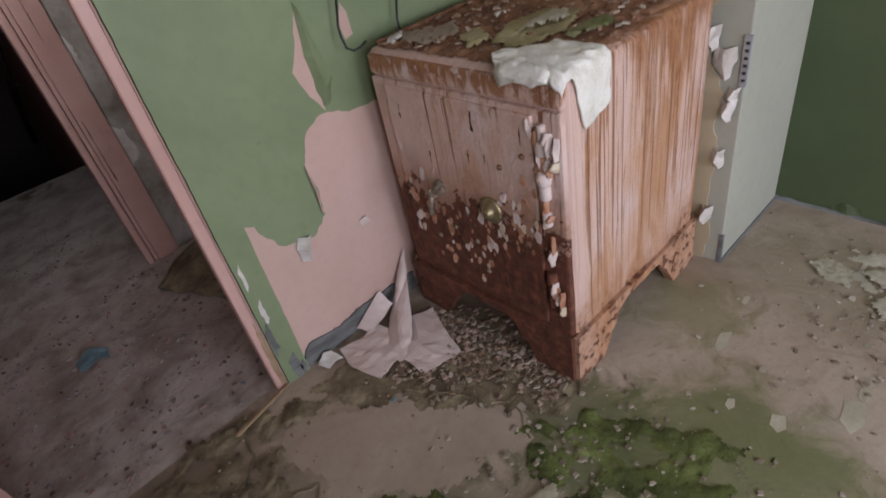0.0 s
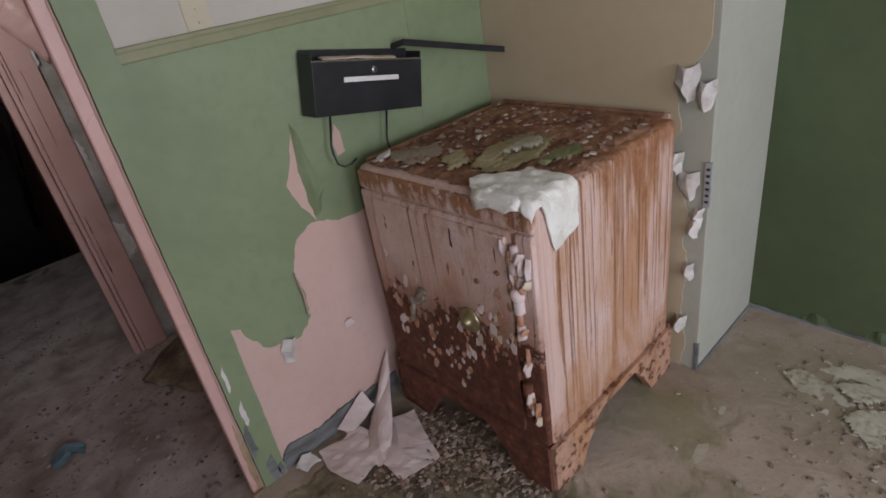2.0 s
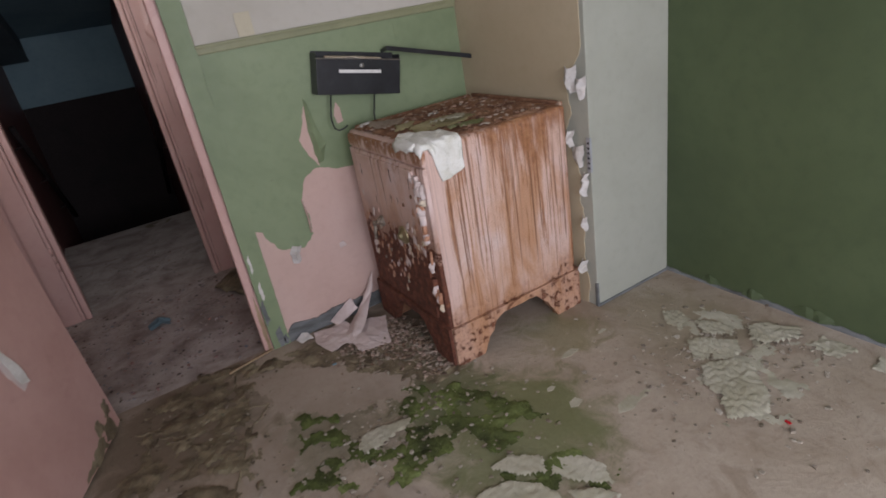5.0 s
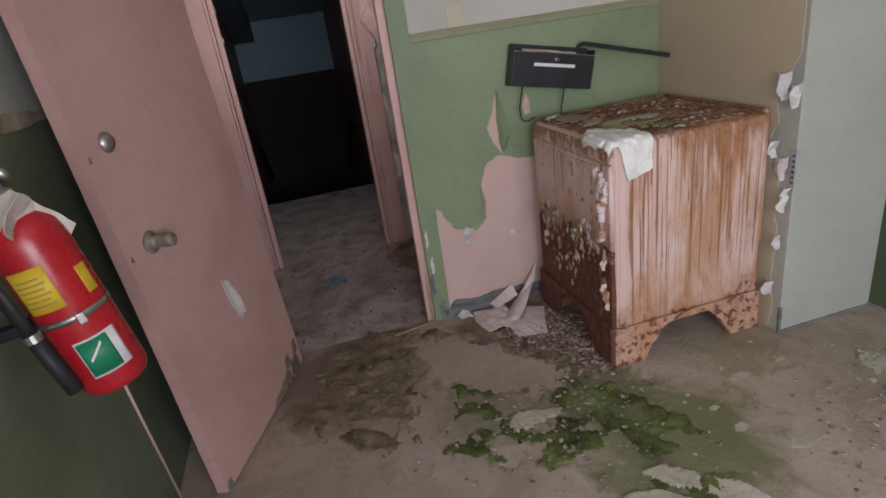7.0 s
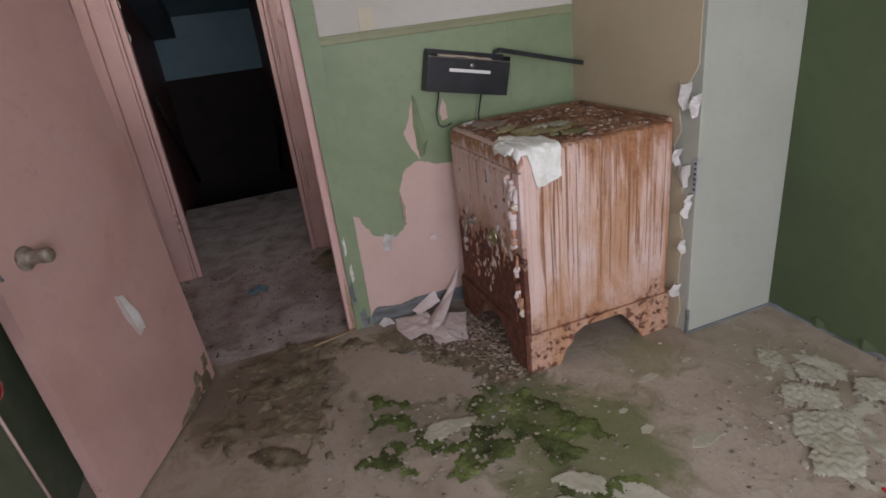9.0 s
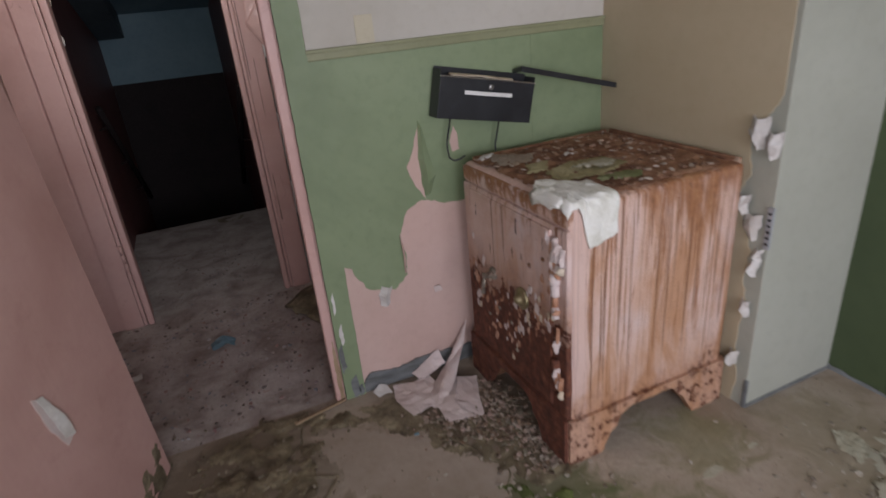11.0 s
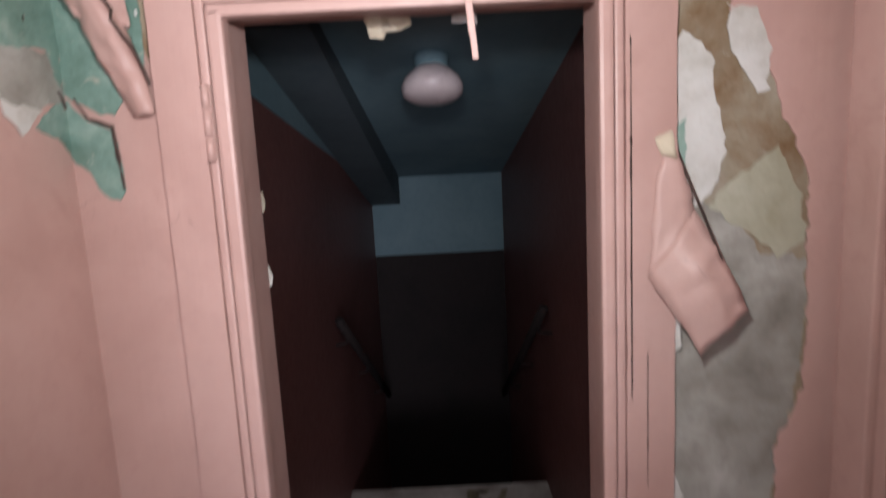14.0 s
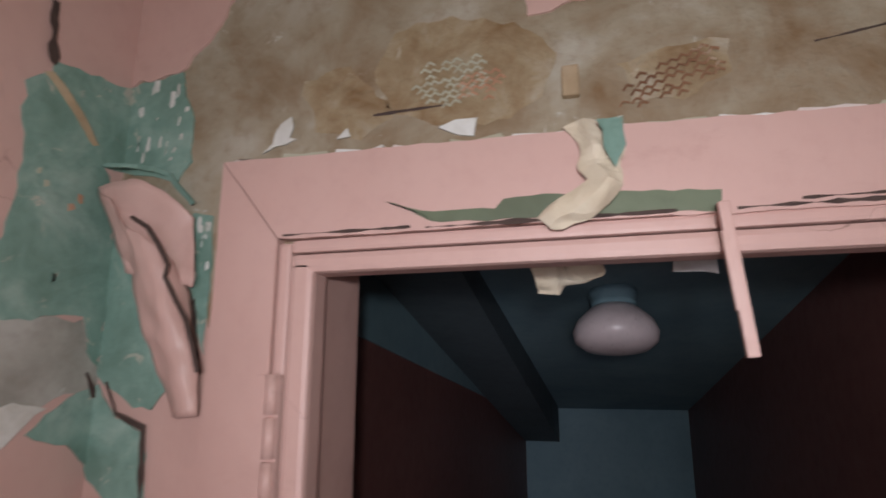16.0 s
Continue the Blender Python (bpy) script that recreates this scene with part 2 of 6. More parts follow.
def ragged(outline, step=0.02, amp=0.008, seed=0.0, straight=()):
    """A finer, torn outline along a few corners; edges named in straight stay clean."""
    out = []
    for i, a in enumerate(outline):
        b = outline[(i + 1) % len(outline)]
        a, b = Vector((a[0], a[1])), Vector((b[0], b[1]))
        n = max(1, int((b - a).length / step))
        side = Vector((-(b - a).y, (b - a).x)).normalized()
        for k in range(n):
            p = a.lerp(b, k / n)
            w = 0.0 if i in straight else 1.0
            if k == 0 and (i in straight or (i - 1) % len(outline) in straight):
                w = 0.0
            j = noise.noise(Vector((p.x * 9 + seed, p.y * 9, seed * 1.7))) * 1.3 + noise.noise(Vector((p.x * 47, p.y * 47 + seed, seed))) * 1.2 + 0.7 * noise.noise(Vector((p.x * 140, p.y * 140, seed)))
            out.append(p + side * (j * amp * w))
    return out


def sheet(bm, outline, place, thick=0.002):
    """Add a flat sheet with that outline, laid out by place(u, v, height)."""
    up = [bm.verts.new(place(p[0], p[1], thick)) for p in outline]
    low = [bm.verts.new(place(p[0], p[1], 0.0)) for p in outline]
    top = bm.faces.new(up)
    top.normal_update()
    n = len(outline)
    for k in range(n):
        bm.faces.new((up[k], low[k], low[(k + 1) % n], up[(k + 1) % n]))
    bmesh.ops.triangulate(bm, faces=[top], ngon_method="EAR_CLIP")
    return bm


def part(name, bm, material, parent=None, label="", smooth=False):
    """Link a bmesh as one mesh object, under a thing or a part."""
    bmesh.ops.recalc_face_normals(bm, faces=bm.faces[:])
    me = bpy.data.meshes.new(name)
    bm.to_mesh(me)
    bm.free()
    for mat in material if isinstance(material, (list, tuple)) else (material,):
        me.materials.append(mat)
    if smooth:
        for f in me.polygons:
            f.use_smooth = True
    ob = new(name, me)
    if parent:
        ob.parent = parent
    if label:
        ob["label"] = label
    return ob


def thing(name, m, label, category, group=""):
    ob = new(name)
    ob.matrix_world = m
    ob.empty_display_size = 0.1
    return tagged(ob, label, category, group)


def setting(name, bm, material, label, category=""):
    return tagged(part(name, bm, material), label, category or name.split("_")[0], kind="structure")


def on_north(y):
    """Sheets on a wall that faces the camera's side: u along x, v along z."""
    return lambda u, v, h: Vector((u, y - h, v))


def on_east(x):
    """Sheets on a wall that faces -x: u along y, v along z."""
    return lambda u, v, h: Vector((x - h, u, v))


def on_west(x):
    return lambda u, v, h: Vector((x + h, u, v))


def on_floor(z):
    return lambda u, v, h: Vector((u, v, z + h))


NB = bmesh.new

# ---- the plan ----
Y0, Y1 = 2.0, 2.13          # wall between room and lobby
YB, YC = 3.218, 3.365         # back wall of the lobby
XW, XE = -0.325, 2.596       # room's west and east walls
PX, PY = 2.121, 1.156       # pier beside the safe
LW, LE = -0.255, 1.29       # lobby's west and east walls
SW, SE = -0.085, 0.965          # stair's walls
YF, YS = 6.63, 4.9         # stair's far wall, landing's edge
OPL, OPR = 0.027, 0.846      # first opening
DL, DR = 0.034, 0.836         # second opening

bm = NB()
box(bm, (XW - 0.14, -2.75, -0.12), (XE + 0.14, Y0 + 0.02, 0))
FLOOR = setting("floor", bm, CONCRETE, "stained brown concrete floor with damp patches")
bm = NB()
box(bm, (LW - 0.2, Y0 + 0.02, -0.12), (LE + 0.2, YS, -0.002))
FLOOR_L = setting("floor_lobby", bm, LITTER, "grey dusty lobby floor strewn with paint dust", "floor")
bm = NB()
box(bm, (XW - 0.14, -2.75, 2.7), (XE + 0.14, Y1, 2.8))
setting("ceiling", bm, CEIL, "plain off-white ceiling of the room")
bm = NB()
box(bm, (LW - 0.14, Y1, 2.7), (LE + 0.14, YC, 2.8))
setting("ceiling_lobby", bm, CEIL, "plain lobby ceiling", "ceiling")

# room walls
bm = NB()
box(bm, (XW - 0.14, Y0, 0), (OPL, Y1, 2.7))
box(bm, (OPR, Y0, 0), (XE + 0.14, Y1, 2.7))
box(bm, (OPL, Y0, 2.07), (OPR, Y1, 2.7))
WALL_N = setting("wall_north", bm, PLASTER_PINK, "old pink plaster wall under peeling green paint")
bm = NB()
# gap left out of view for the added west fill lamp
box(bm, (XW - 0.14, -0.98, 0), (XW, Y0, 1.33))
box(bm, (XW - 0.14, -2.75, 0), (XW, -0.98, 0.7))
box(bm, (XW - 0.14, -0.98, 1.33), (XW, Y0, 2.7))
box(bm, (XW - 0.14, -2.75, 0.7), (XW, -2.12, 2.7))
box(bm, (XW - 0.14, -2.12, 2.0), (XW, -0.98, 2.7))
# upper boxes take pale grey for a whitish wall in shade
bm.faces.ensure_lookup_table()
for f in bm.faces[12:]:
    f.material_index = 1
WALL_W = setting("wall_west", bm, (OLD_GREEN, GREYWHITE), "green lower wall below a whitish upper part greyed for shade")
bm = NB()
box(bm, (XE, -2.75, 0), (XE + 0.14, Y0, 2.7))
WALL_E = setting("wall_east", bm, SHADED_GREEN, "green painted wall in a darker, shaded tone")
bm = NB()
box(bm, (XW, -2.75, 0), (0.2, -2.6, 2.7))
box(bm, (1.9, -2.75, 0), (XE, -2.6, 2.7))
box(bm, (0.2, -2.75, 0), (1.9, -2.6, 0.7))
box(bm, (0.2, -2.75, 2.0), (1.9, -2.6, 2.7))
setting("wall_south", bm, WHITE, "plain wall with a window opening")
bm = NB()
box(bm, (PX, PY, 0), (XE, Y0, 2.7), 0.004)
WALL_P = setting("wall_pier", bm, GREYWHITE, "pale grey plasterboard pier with a torn corner", "pier")

# lobby walls
bm = NB()
box(bm, (LW - 0.14, Y1, 0), (LW, YC, 2.7))
WALL_LW = setting("wall_lobby_west", bm, PINK, "pink painted lobby side wall", "wall")
bm = NB()
box(bm, (LE, Y1, 0), (LE + 0.14, 2.36, 2.7))
box(bm, (LE, 3.10, 0), (LE + 0.14, YC, 2.7))
box(bm, (LE, 2.36, 2.06), (LE + 0.14, 3.10, 2.7))
WALL_LE = setting("wall_lobby_east", bm, PINK, "pink painted lobby side wall", "wall")
bm = NB()
box(bm, (LW, YB, 0), (DL, YC, 2.7))
box(bm, (DR, YB, 0), (LE, YC, 2.7))
box(bm, (DL, YB, 2.052), (DR, YC, 2.7))
WALL_B = setting("wall_back", bm, PLASTER, "bare brown plaster wall with lost paint", "wall")

# stairwell
bm = NB()
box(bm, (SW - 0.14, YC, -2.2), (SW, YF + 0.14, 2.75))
WALL_SW = setting("wall_stair_west", bm, DIMMED_RED, "red stairwell wall, darkened as in low light", "wall")
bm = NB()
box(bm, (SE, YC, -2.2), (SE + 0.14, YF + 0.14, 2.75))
setting("wall_stair_east", bm, DIMMED_RED, "red stairwell wall, darkened as in low light", "wall")
bm = NB()
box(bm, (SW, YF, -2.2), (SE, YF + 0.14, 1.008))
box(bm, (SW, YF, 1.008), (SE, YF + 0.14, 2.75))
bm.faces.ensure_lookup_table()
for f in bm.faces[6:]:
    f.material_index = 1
setting("wall_stair_far", bm, (UNLIT_BLACK, BLUE), "far stairwell wall, blue above, near black for the unlit part below", "wall")
SLOPE = 0.19
bm = NB()
zc = lambda y: 1.638 + SLOPE * (YF - y)
vs = [bm.verts.new(p) for p in ((SW, YC, zc(YC)), (SE, YC, zc(YC)), (SE, YF, zc(YF)), (SW, YF, zc(YF)), (SW, YC, 2.9), (SE, YC, 2.9), (SE, YF, 2.9), (SW, YF, 2.9))]
for q in ((0, 1, 2, 3), (4, 5, 6, 7), (0, 1, 5, 4), (1, 2, 6, 5), (2, 3, 7, 6), (3, 0, 4, 7)):
    bm.faces.new([vs[k] for k in q])
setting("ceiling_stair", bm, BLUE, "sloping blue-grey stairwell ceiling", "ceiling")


# ---- more materials ----
def safe_iron(name, front):
    """Pale pink paint over iron: rust drips run down from the top, the foot has rusted through in flakes."""
    m, nt, p, vec = begin(name, 0.6)
    sep = nt.nodes.new("ShaderNodeSeparateXYZ")
    nt.links.new(vec, sep.inputs[0])
    z = sep.outputs[2]
    n1, n2, n3 = noise_node(nt, vec, 5.5, 8, 0.65, 0.6), noise_node(nt, vec, 30, 9, 0.7), noise_node(nt, vec, 90, 6, 0.7)
    drip = noise_node(nt, stretch(nt, vec, 55, 55, 2.2), 1.0, 6, 0.62, 0.9)
    wide = noise_node(nt, stretch(nt, vec, 10, 10, 2.4), 1.0, 6, 0.62, 0.9)
    paint = ramp_node(nt, n1, [(0.3, (0.62, 0.42, 0.33)), (0.5, (0.69, 0.51, 0.45)), (0.72, (0.73, 0.62, 0.61))])
    rust = ramp_node(nt, n2, [(0.3, (0.13, 0.05, 0.025)), (0.5, (0.3, 0.125, 0.05)), (0.72, (0.42, 0.22, 0.1))])
    deep = ramp_node(nt, n2, [(0.32, (0.06, 0.023, 0.016)), (0.55, (0.15, 0.053, 0.031)), (0.76, (0.3, 0.125, 0.065))])
    stain = (0.55, 0.28, 0.14)
    thin = noise_node(nt, stretch(nt, vec, 95, 95, 0.9), 1.0, 4, 0.55, 0.5)
    tear = noise_node(nt, stretch(nt, vec, 26, 26, 0.7), 1.0, 5, 0.6, 0.4)
    if front:
        near_top = step_node(nt, math_node(nt, "ADD", z, math_node(nt, "MULTIPLY", math_node(nt, "SUBTRACT", wide, 0.5), 0.5)), 0.78, 0.95)
        run = step_node(nt, math_node(nt, "ADD", drip, math_node(nt, "MULTIPLY", near_top, 0.1)), 0.6, 0.68)
        col = mix_node(nt, math_node(nt, "MULTIPLY", step_node(nt, wide, 0.5, 0.7), 0.5), paint, stain)
        col = mix_node(nt, math_node(nt, "MULTIPLY", run, 0.7), col, rust)
        col = mix_node(nt, math_node(nt, "MULTIPLY", math_node(nt, "MULTIPLY", near_top, step_node(nt, n2, 0.46, 0.58)), 0.75), col, rust)
        band = step_node(nt, math_node(nt, "ADD", z, math_node(nt, "MULTIPLY", math_node(nt, "SUBTRACT", tear, 0.5), 0.22)), 0.862, 0.895)
        col = mix_node(nt, math_node(nt, "MULTIPLY", math_node(nt, "MULTIPLY", band, step_node(nt, n2, 0.36, 0.5)), 0.9), col, rust)
        line = math_node(nt, "MULTIPLY", step_node(nt, tear, 0.645, 0.68), step_node(nt, z, 0.45, 0.62))
        col = mix_node(nt, math_node(nt, "MULTIPLY", line, 0.8), col, (0.2, 0.08, 0.035))
        level = math_node(nt, "ADD", z, math_node(nt, "MULTIPLY", math_node(nt, "SUBTRACT", n1, 0.5), -0.42))
        col = mix_node(nt, math_node(nt, "MULTIPLY", step_node(nt, level, 0.72, 0.5), 0.65), col, rust)
        bare = math_node(nt, "ADD", level, math_node(nt, "MULTIPLY", math_node(nt, "SUBTRACT", n2, 0.5), -0.4))
        lost = step_node(nt, bare, 0.52, 0.505)
    else:
        keep = math_node(nt, "MULTIPLY", math_node(nt, "SUBTRACT", 0.92, z), 0.09)
        col = mix_node(nt, math_node(nt, "MULTIPLY", step_node(nt, wide, 0.38, 0.64), 0.85), mix_node(nt, 0.3, paint, (0.6, 0.38, 0.26)), (0.48, 0.25, 0.125))
        run = step_node(nt, math_node(nt, "SUBTRACT", drip, keep), 0.5, 0.6)
        col = mix_node(nt, math_node(nt, "MULTIPLY", run, 0.85), col, rust)
        col = mix_node(nt, math_node(nt, "MULTIPLY", step_node(nt, math_node(nt, "SUBTRACT", thin, keep), 0.53, 0.585), 0.75), col, (0.17, 0.07, 0.03))
        right = math_node(nt, "MULTIPLY", sep.outputs[0], 0.34)
        high = step_node(nt, math_node(nt, "ADD", math_node(nt, "ADD", z, right), math_node(nt, "MULTIPLY", math_node(nt, "SUBTRACT", wide, 0.5), 0.85)), 0.86, 1.12)
        col = mix_node(nt, math_node(nt, "MULTIPLY", high, 0.85), col, rust)
        edge = step_node(nt, math_node(nt, "ADD", sep.outputs[0], math_node(nt, "MULTIPLY", math_node(nt, "SUBTRACT", n1, 0.5), 0.08)), 0.085, 0.06)
        col = mix_node(nt, math_node(nt, "MULTIPLY", edge, 0.75), col, (0.68, 0.5, 0.44))
        bare = math_node(nt, "ADD", z, math_node(nt, "MULTIPLY", math_node(nt, "SUBTRACT", n1, 0.5), -0.5))
        lost = math_node(nt, "MULTIPLY", step_node(nt, bare, 0.23, 0.15), step_node(nt, n2, 0.55, 0.59))
        col = mix_node(nt, math_node(nt, "MULTIPLY", step_node(nt, bare, 0.34, 0.16), 0.7), col, mix_node(nt, step_node(nt, n2, 0.42, 0.6), (0.5, 0.27, 0.15), (0.3, 0.13, 0.06)))
    rim = math_node(nt, "MULTIPLY", lost, 1.0)
    col = mix_node(nt, rim, col, deep)
    chip = step_node(nt, noise_node(nt, vec, 24, 9, 0.75, 1.4), 0.665, 0.68)
    col = mix_node(nt, math_node(nt, "MULTIPLY", chip, 0.9), col, deep)
    nt.links.new(col, p.inputs["Base Color"])
    nt.links.new(math_node(nt, "ADD", math_node(nt, "MULTIPLY", lost, 0.25), 0.55), p.inputs["Roughness"])
    hgt = math_node(nt, "SUBTRACT", math_node(nt, "ADD", math_node(nt, "MULTIPLY", n2, 1.2), math_node(nt, "MULTIPLY", n3, 0.6)), math_node(nt, "MULTIPLY", math_node(nt, "ADD", lost, chip), 1.6))
    hgt = math_node(nt, "ADD", hgt, math_node(nt, "MULTIPLY", drip, 0.5))
    bump_node(nt, p, hgt, 0.85, 0.007)
    return m


SAFE_FRONT, SAFE_SIDE = safe_iron("rusted_safe_front", True), safe_iron("rusted_safe_side", False)
BLISTER = surface("rust_stained_pink_paint", (0.45, 0.24, 0.15), (0.26, 0.11, 0.055), (0.6, 0.4, 0.31), 14, 60, 0.65, bump=0.4)
GALV = surface("grey_galvanised_bead", (0.36, 0.38, 0.4), (0.26, 0.27, 0.28), None, 20, 60, 0.5, metal=0.2, bump=0.1)
CRACK_AND_GAP = surface("dark_crack_and_shadow_gap", (0.07, 0.045, 0.038), (0.04, 0.025, 0.02), None, 20, 60, 0.9, bump=0)
CORRODED = surface("corroded_steel", (0.3, 0.26, 0.21), (0.16, 0.1, 0.07), (0.4, 0.37, 0.32), 30, 90, 0.6, metal=0.5, bump=0.4)
RUST = surface("flaking_rust", (0.25, 0.125, 0.07), (0.1, 0.045, 0.027), (0.38, 0.23, 0.14), 9, 50, 0.85, bump=0.8, dirt=(0.45, 0.34, 0.25), dirt_at=0.6)
MOSS = surface("green_moss", (0.105, 0.13, 0.04), (0.032, 0.036, 0.016), (0.25, 0.3, 0.11), 6, 90, 0.9, bump=0.9, dirt=(0.26, 0.25, 0.13), dirt_at=0.66, spec=0.2)
MOSS_PALE = surface("pale_algae", (0.2, 0.215, 0.1), (0.11, 0.13, 0.05), (0.27, 0.25, 0.16), 6, 60, 0.85, bump=0.4, dirt=(0.08, 0.11, 0.03), dirt_at=0.6, spec=0.2)
MULCH = surface("wet_brown_mulch", (0.2, 0.165, 0.105), (0.065, 0.048, 0.03), (0.38, 0.335, 0.22), 11, 60, 0.5, bump=1.0, dirt=(0.33, 0.27, 0.17), dirt_at=0.64)
CRUST = surface("cream_plaster_crust", (0.42, 0.4, 0.31), (0.32, 0.3, 0.21), (0.5, 0.48, 0.39), 6, 45, 0.8, bump=0.4, dirt=(0.25, 0.23, 0.14), dirt_at=0.66)
OLIVE = surface("olive_plaster_flake", (0.34, 0.3, 0.16), (0.2, 0.17, 0.08), (0.42, 0.38, 0.23), 8, 45, 0.8, bump=0.4)
SCREED = surface("worn_floor_coating", (0.36, 0.3, 0.24), (0.27, 0.215, 0.16), (0.42, 0.36, 0.3), 3, 40, 0.55, bump=0.25, dirt=(0.2, 0.15, 0.1), dirt_at=0.66)
PAPER = surface("old_paper", (0.62, 0.58, 0.5), (0.45, 0.4, 0.32), None, 12, 60, 0.8, bump=0.15)
SHEETPINK = surface("fallen_pink_skin", (0.62, 0.53, 0.5), (0.5, 0.4, 0.36), (0.68, 0.61, 0.6), 5, 40, 0.7, bump=0.2)
LINTY = surface("white_crusted_cloth", (0.78, 0.78, 0.72), (0.62, 0.61, 0.52), (0.84, 0.84, 0.81), 12, 70, 0.9, bump=0.9, dirt=(0.4, 0.33, 0.2), dirt_at=0.7)
ROTTED = surface("rotted_blue_grey_skirting", (0.16, 0.17, 0.17), (0.06, 0.06, 0.055), (0.28, 0.29, 0.29), 8, 50, 0.85, bump=0.6, dirt=(0.36, 0.3, 0.26), dirt_at=0.66, squash=(0.4, 0.4, 1.6))
RAIL = surface("olive_painted_rail", (0.25, 0.26, 0.15), (0.18, 0.19, 0.1), None, 2, 30, 0.5, bump=0.1)
BEIGE = surface("beige_painted_plate", (0.5, 0.46, 0.34), (0.42, 0.38, 0.27), None, 9, 40, 0.55, bump=0.1)
WOOD = surface("splintered_bare_wood", (0.36, 0.26, 0.16), (0.22, 0.15, 0.09), (0.44, 0.34, 0.24), 6, 60, 0.75, bump=0.3)
RED = surface("red_enamel", (0.42, 0.012, 0.02), (0.33, 0.01, 0.016), None, 4, 50, 0.28, bump=0.03, spec=0.55)
YELLOW = surface("yellow_label", (0.66, 0.45, 0.03), (0.55, 0.36, 0.03), None, 14, 60, 0.5, bump=0.03)
LABELGREEN = surface("green_label", (0.01, 0.2, 0.09), (0.008, 0.15, 0.07), None, 14, 60, 0.45, bump=0.02)
LABELWHITE = surface("white_label", (0.72, 0.72, 0.7), (0.62, 0.6, 0.56), None, 14, 60, 0.5, bump=0.02)
INK = surface("grey_print", (0.3, 0.24, 0.06), (0.24, 0.2, 0.05), None, 14, 60, 0.6, bump=0)
RUBBER = surface("black_rubber", (0.022, 0.022, 0.025), (0.015, 0.015, 0.017), None, 20, 80, 0.55, bump=0.1)
OPAL = surface("dusty_opal_glass", (0.62, 0.52, 0.53), (0.5, 0.41, 0.42), None, 8, 40, 0.3, bump=0.03, spec=0.5)
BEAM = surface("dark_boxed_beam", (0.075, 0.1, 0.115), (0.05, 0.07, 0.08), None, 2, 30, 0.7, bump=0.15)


def chips_material(name, colours):
    """Loose chips: each one takes its own colour."""
    m, nt, p, vec = begin(name, 0.8)
    g = nt.nodes.new("ShaderNodeNewGeometry")
    n = len(colours)
    col = ramp_node(nt, g.outputs["Random Per Island"], [((k + 0.5) / n, c) for k, c in enumerate(colours)])
    f = noise_node(nt, vec, 60, 5)
    nt.links.new(mix_node(nt, math_node(nt, "MULTIPLY", f, 0.5), col, (0.1, 0.07, 0.05)), p.inputs["Base Color"])
    return m


CHIPS_SAFE = chips_material("paint_and_rust_chips", [(0.09, 0.06, 0.04), (0.3, 0.2, 0.13), (0.46, 0.4, 0.33), (0.14, 0.1, 0.06), (0.5, 0.37, 0.31), (0.22, 0.2, 0.14)])
CHIPS_FLOOR = chips_material("plaster_crumbs", [(0.3, 0.26, 0.2), (0.5, 0.46, 0.38), (0.14, 0.11, 0.08), (0.42, 0.38, 0.31), (0.2, 0.17, 0.12)])
CHIPS_MULCH = chips_material("crumbs_in_mulch", [(0.1, 0.08, 0.05), (0.2, 0.17, 0.1), (0.3, 0.27, 0.18), (0.13, 0.1, 0.07), (0.36, 0.32, 0.25), (0.17, 0.16, 0.09)])
CHIPS_LOBBY = chips_material("lobby_paint_dust", [(0.3, 0.27, 0.25), (0.42, 0.4, 0.4), (0.12, 0.1, 0.09), (0.38, 0.2, 0.17), (0.2, 0.25, 0.3), (0.3, 0.25, 0.22), (0.08, 0.06, 0.05)])
CHIPS_RUST = chips_material("rust_scales", [(0.13, 0.06, 0.035), (0.33, 0.19, 0.11), (0.46, 0.36, 0.27), (0.2, 0.1, 0.06), (0.4, 0.27, 0.2), (0.5, 0.43, 0.36)])


# ---- builders for loose and peeling stuff ----
def chips(name, n, place, size, material, label, category, seed, flat=0.3, parent=None):
    """One scatter of small angular chips; place(rng) gives the foot of each."""
    rng = random.Random(seed)
    verts, faces = [], []
    for _ in range(n):
        p = place(rng)
        s = size * (0.35 + rng.random() ** 2 * 1.3)
        q = Euler((rng.uniform(-0.3, 0.3), rng.uniform(-0.3, 0.3), rng.uniform(0, 6.28))).to_matrix()
        k = len(verts)
        m = rng.choice((4, 5, 5))
        ring = [(math.cos(6.283 * j / m + rng.uniform(-0.4, 0.4)) * rng.uniform(0.6, 1.2), math.sin(6.283 * j / m) * rng.uniform(0.4, 1.0)) for j in range(m)]
        for h in (0.0, flat * rng.uniform(0.6, 1.6)):
            w = 1.0 if h == 0 else 0.82
            for a, b in ring:
                verts.append(Vector(p) + q @ Vector((a * s * w, b * s * w, h * s)))
        faces.append([k + m + j for j in range(m)])
        for j in range(m):
            faces.append([k + j, k + (j + 1) % m, k + m + (j + 1) % m, k + m + j])
    me = bpy.data.meshes.new(name)
    me.from_pydata([tuple(v) for v in verts], [], faces)
    me.materials.append(material)
    ob = new(name, me)
    if parent:
        ob.parent = parent
    return tagged(ob, label, category, kind="stuff")


def inside(outline, x, y):
    """Signed distance from an outline, positive within."""
    px = np.array([p[0] for p in outline])
    py = np.array([p[1] for p in outline])
    qx, qy = np.roll(px, -1), np.roll(py, -1)
    t = np.clip(((x - px) * (qx - px) + (y - py) * (qy - py)) / ((qx - px) ** 2 + (qy - py) ** 2), 0, 1)
    d = np.min(np.hypot(x - px - t * (qx - px), y - py - t * (qy - py)))
    cross = ((py > y) != (qy > y)) & (x < (qx - px) * (y - py) / (qy - py + 1e-12) + px)
    return d if cross.sum() % 2 else -d


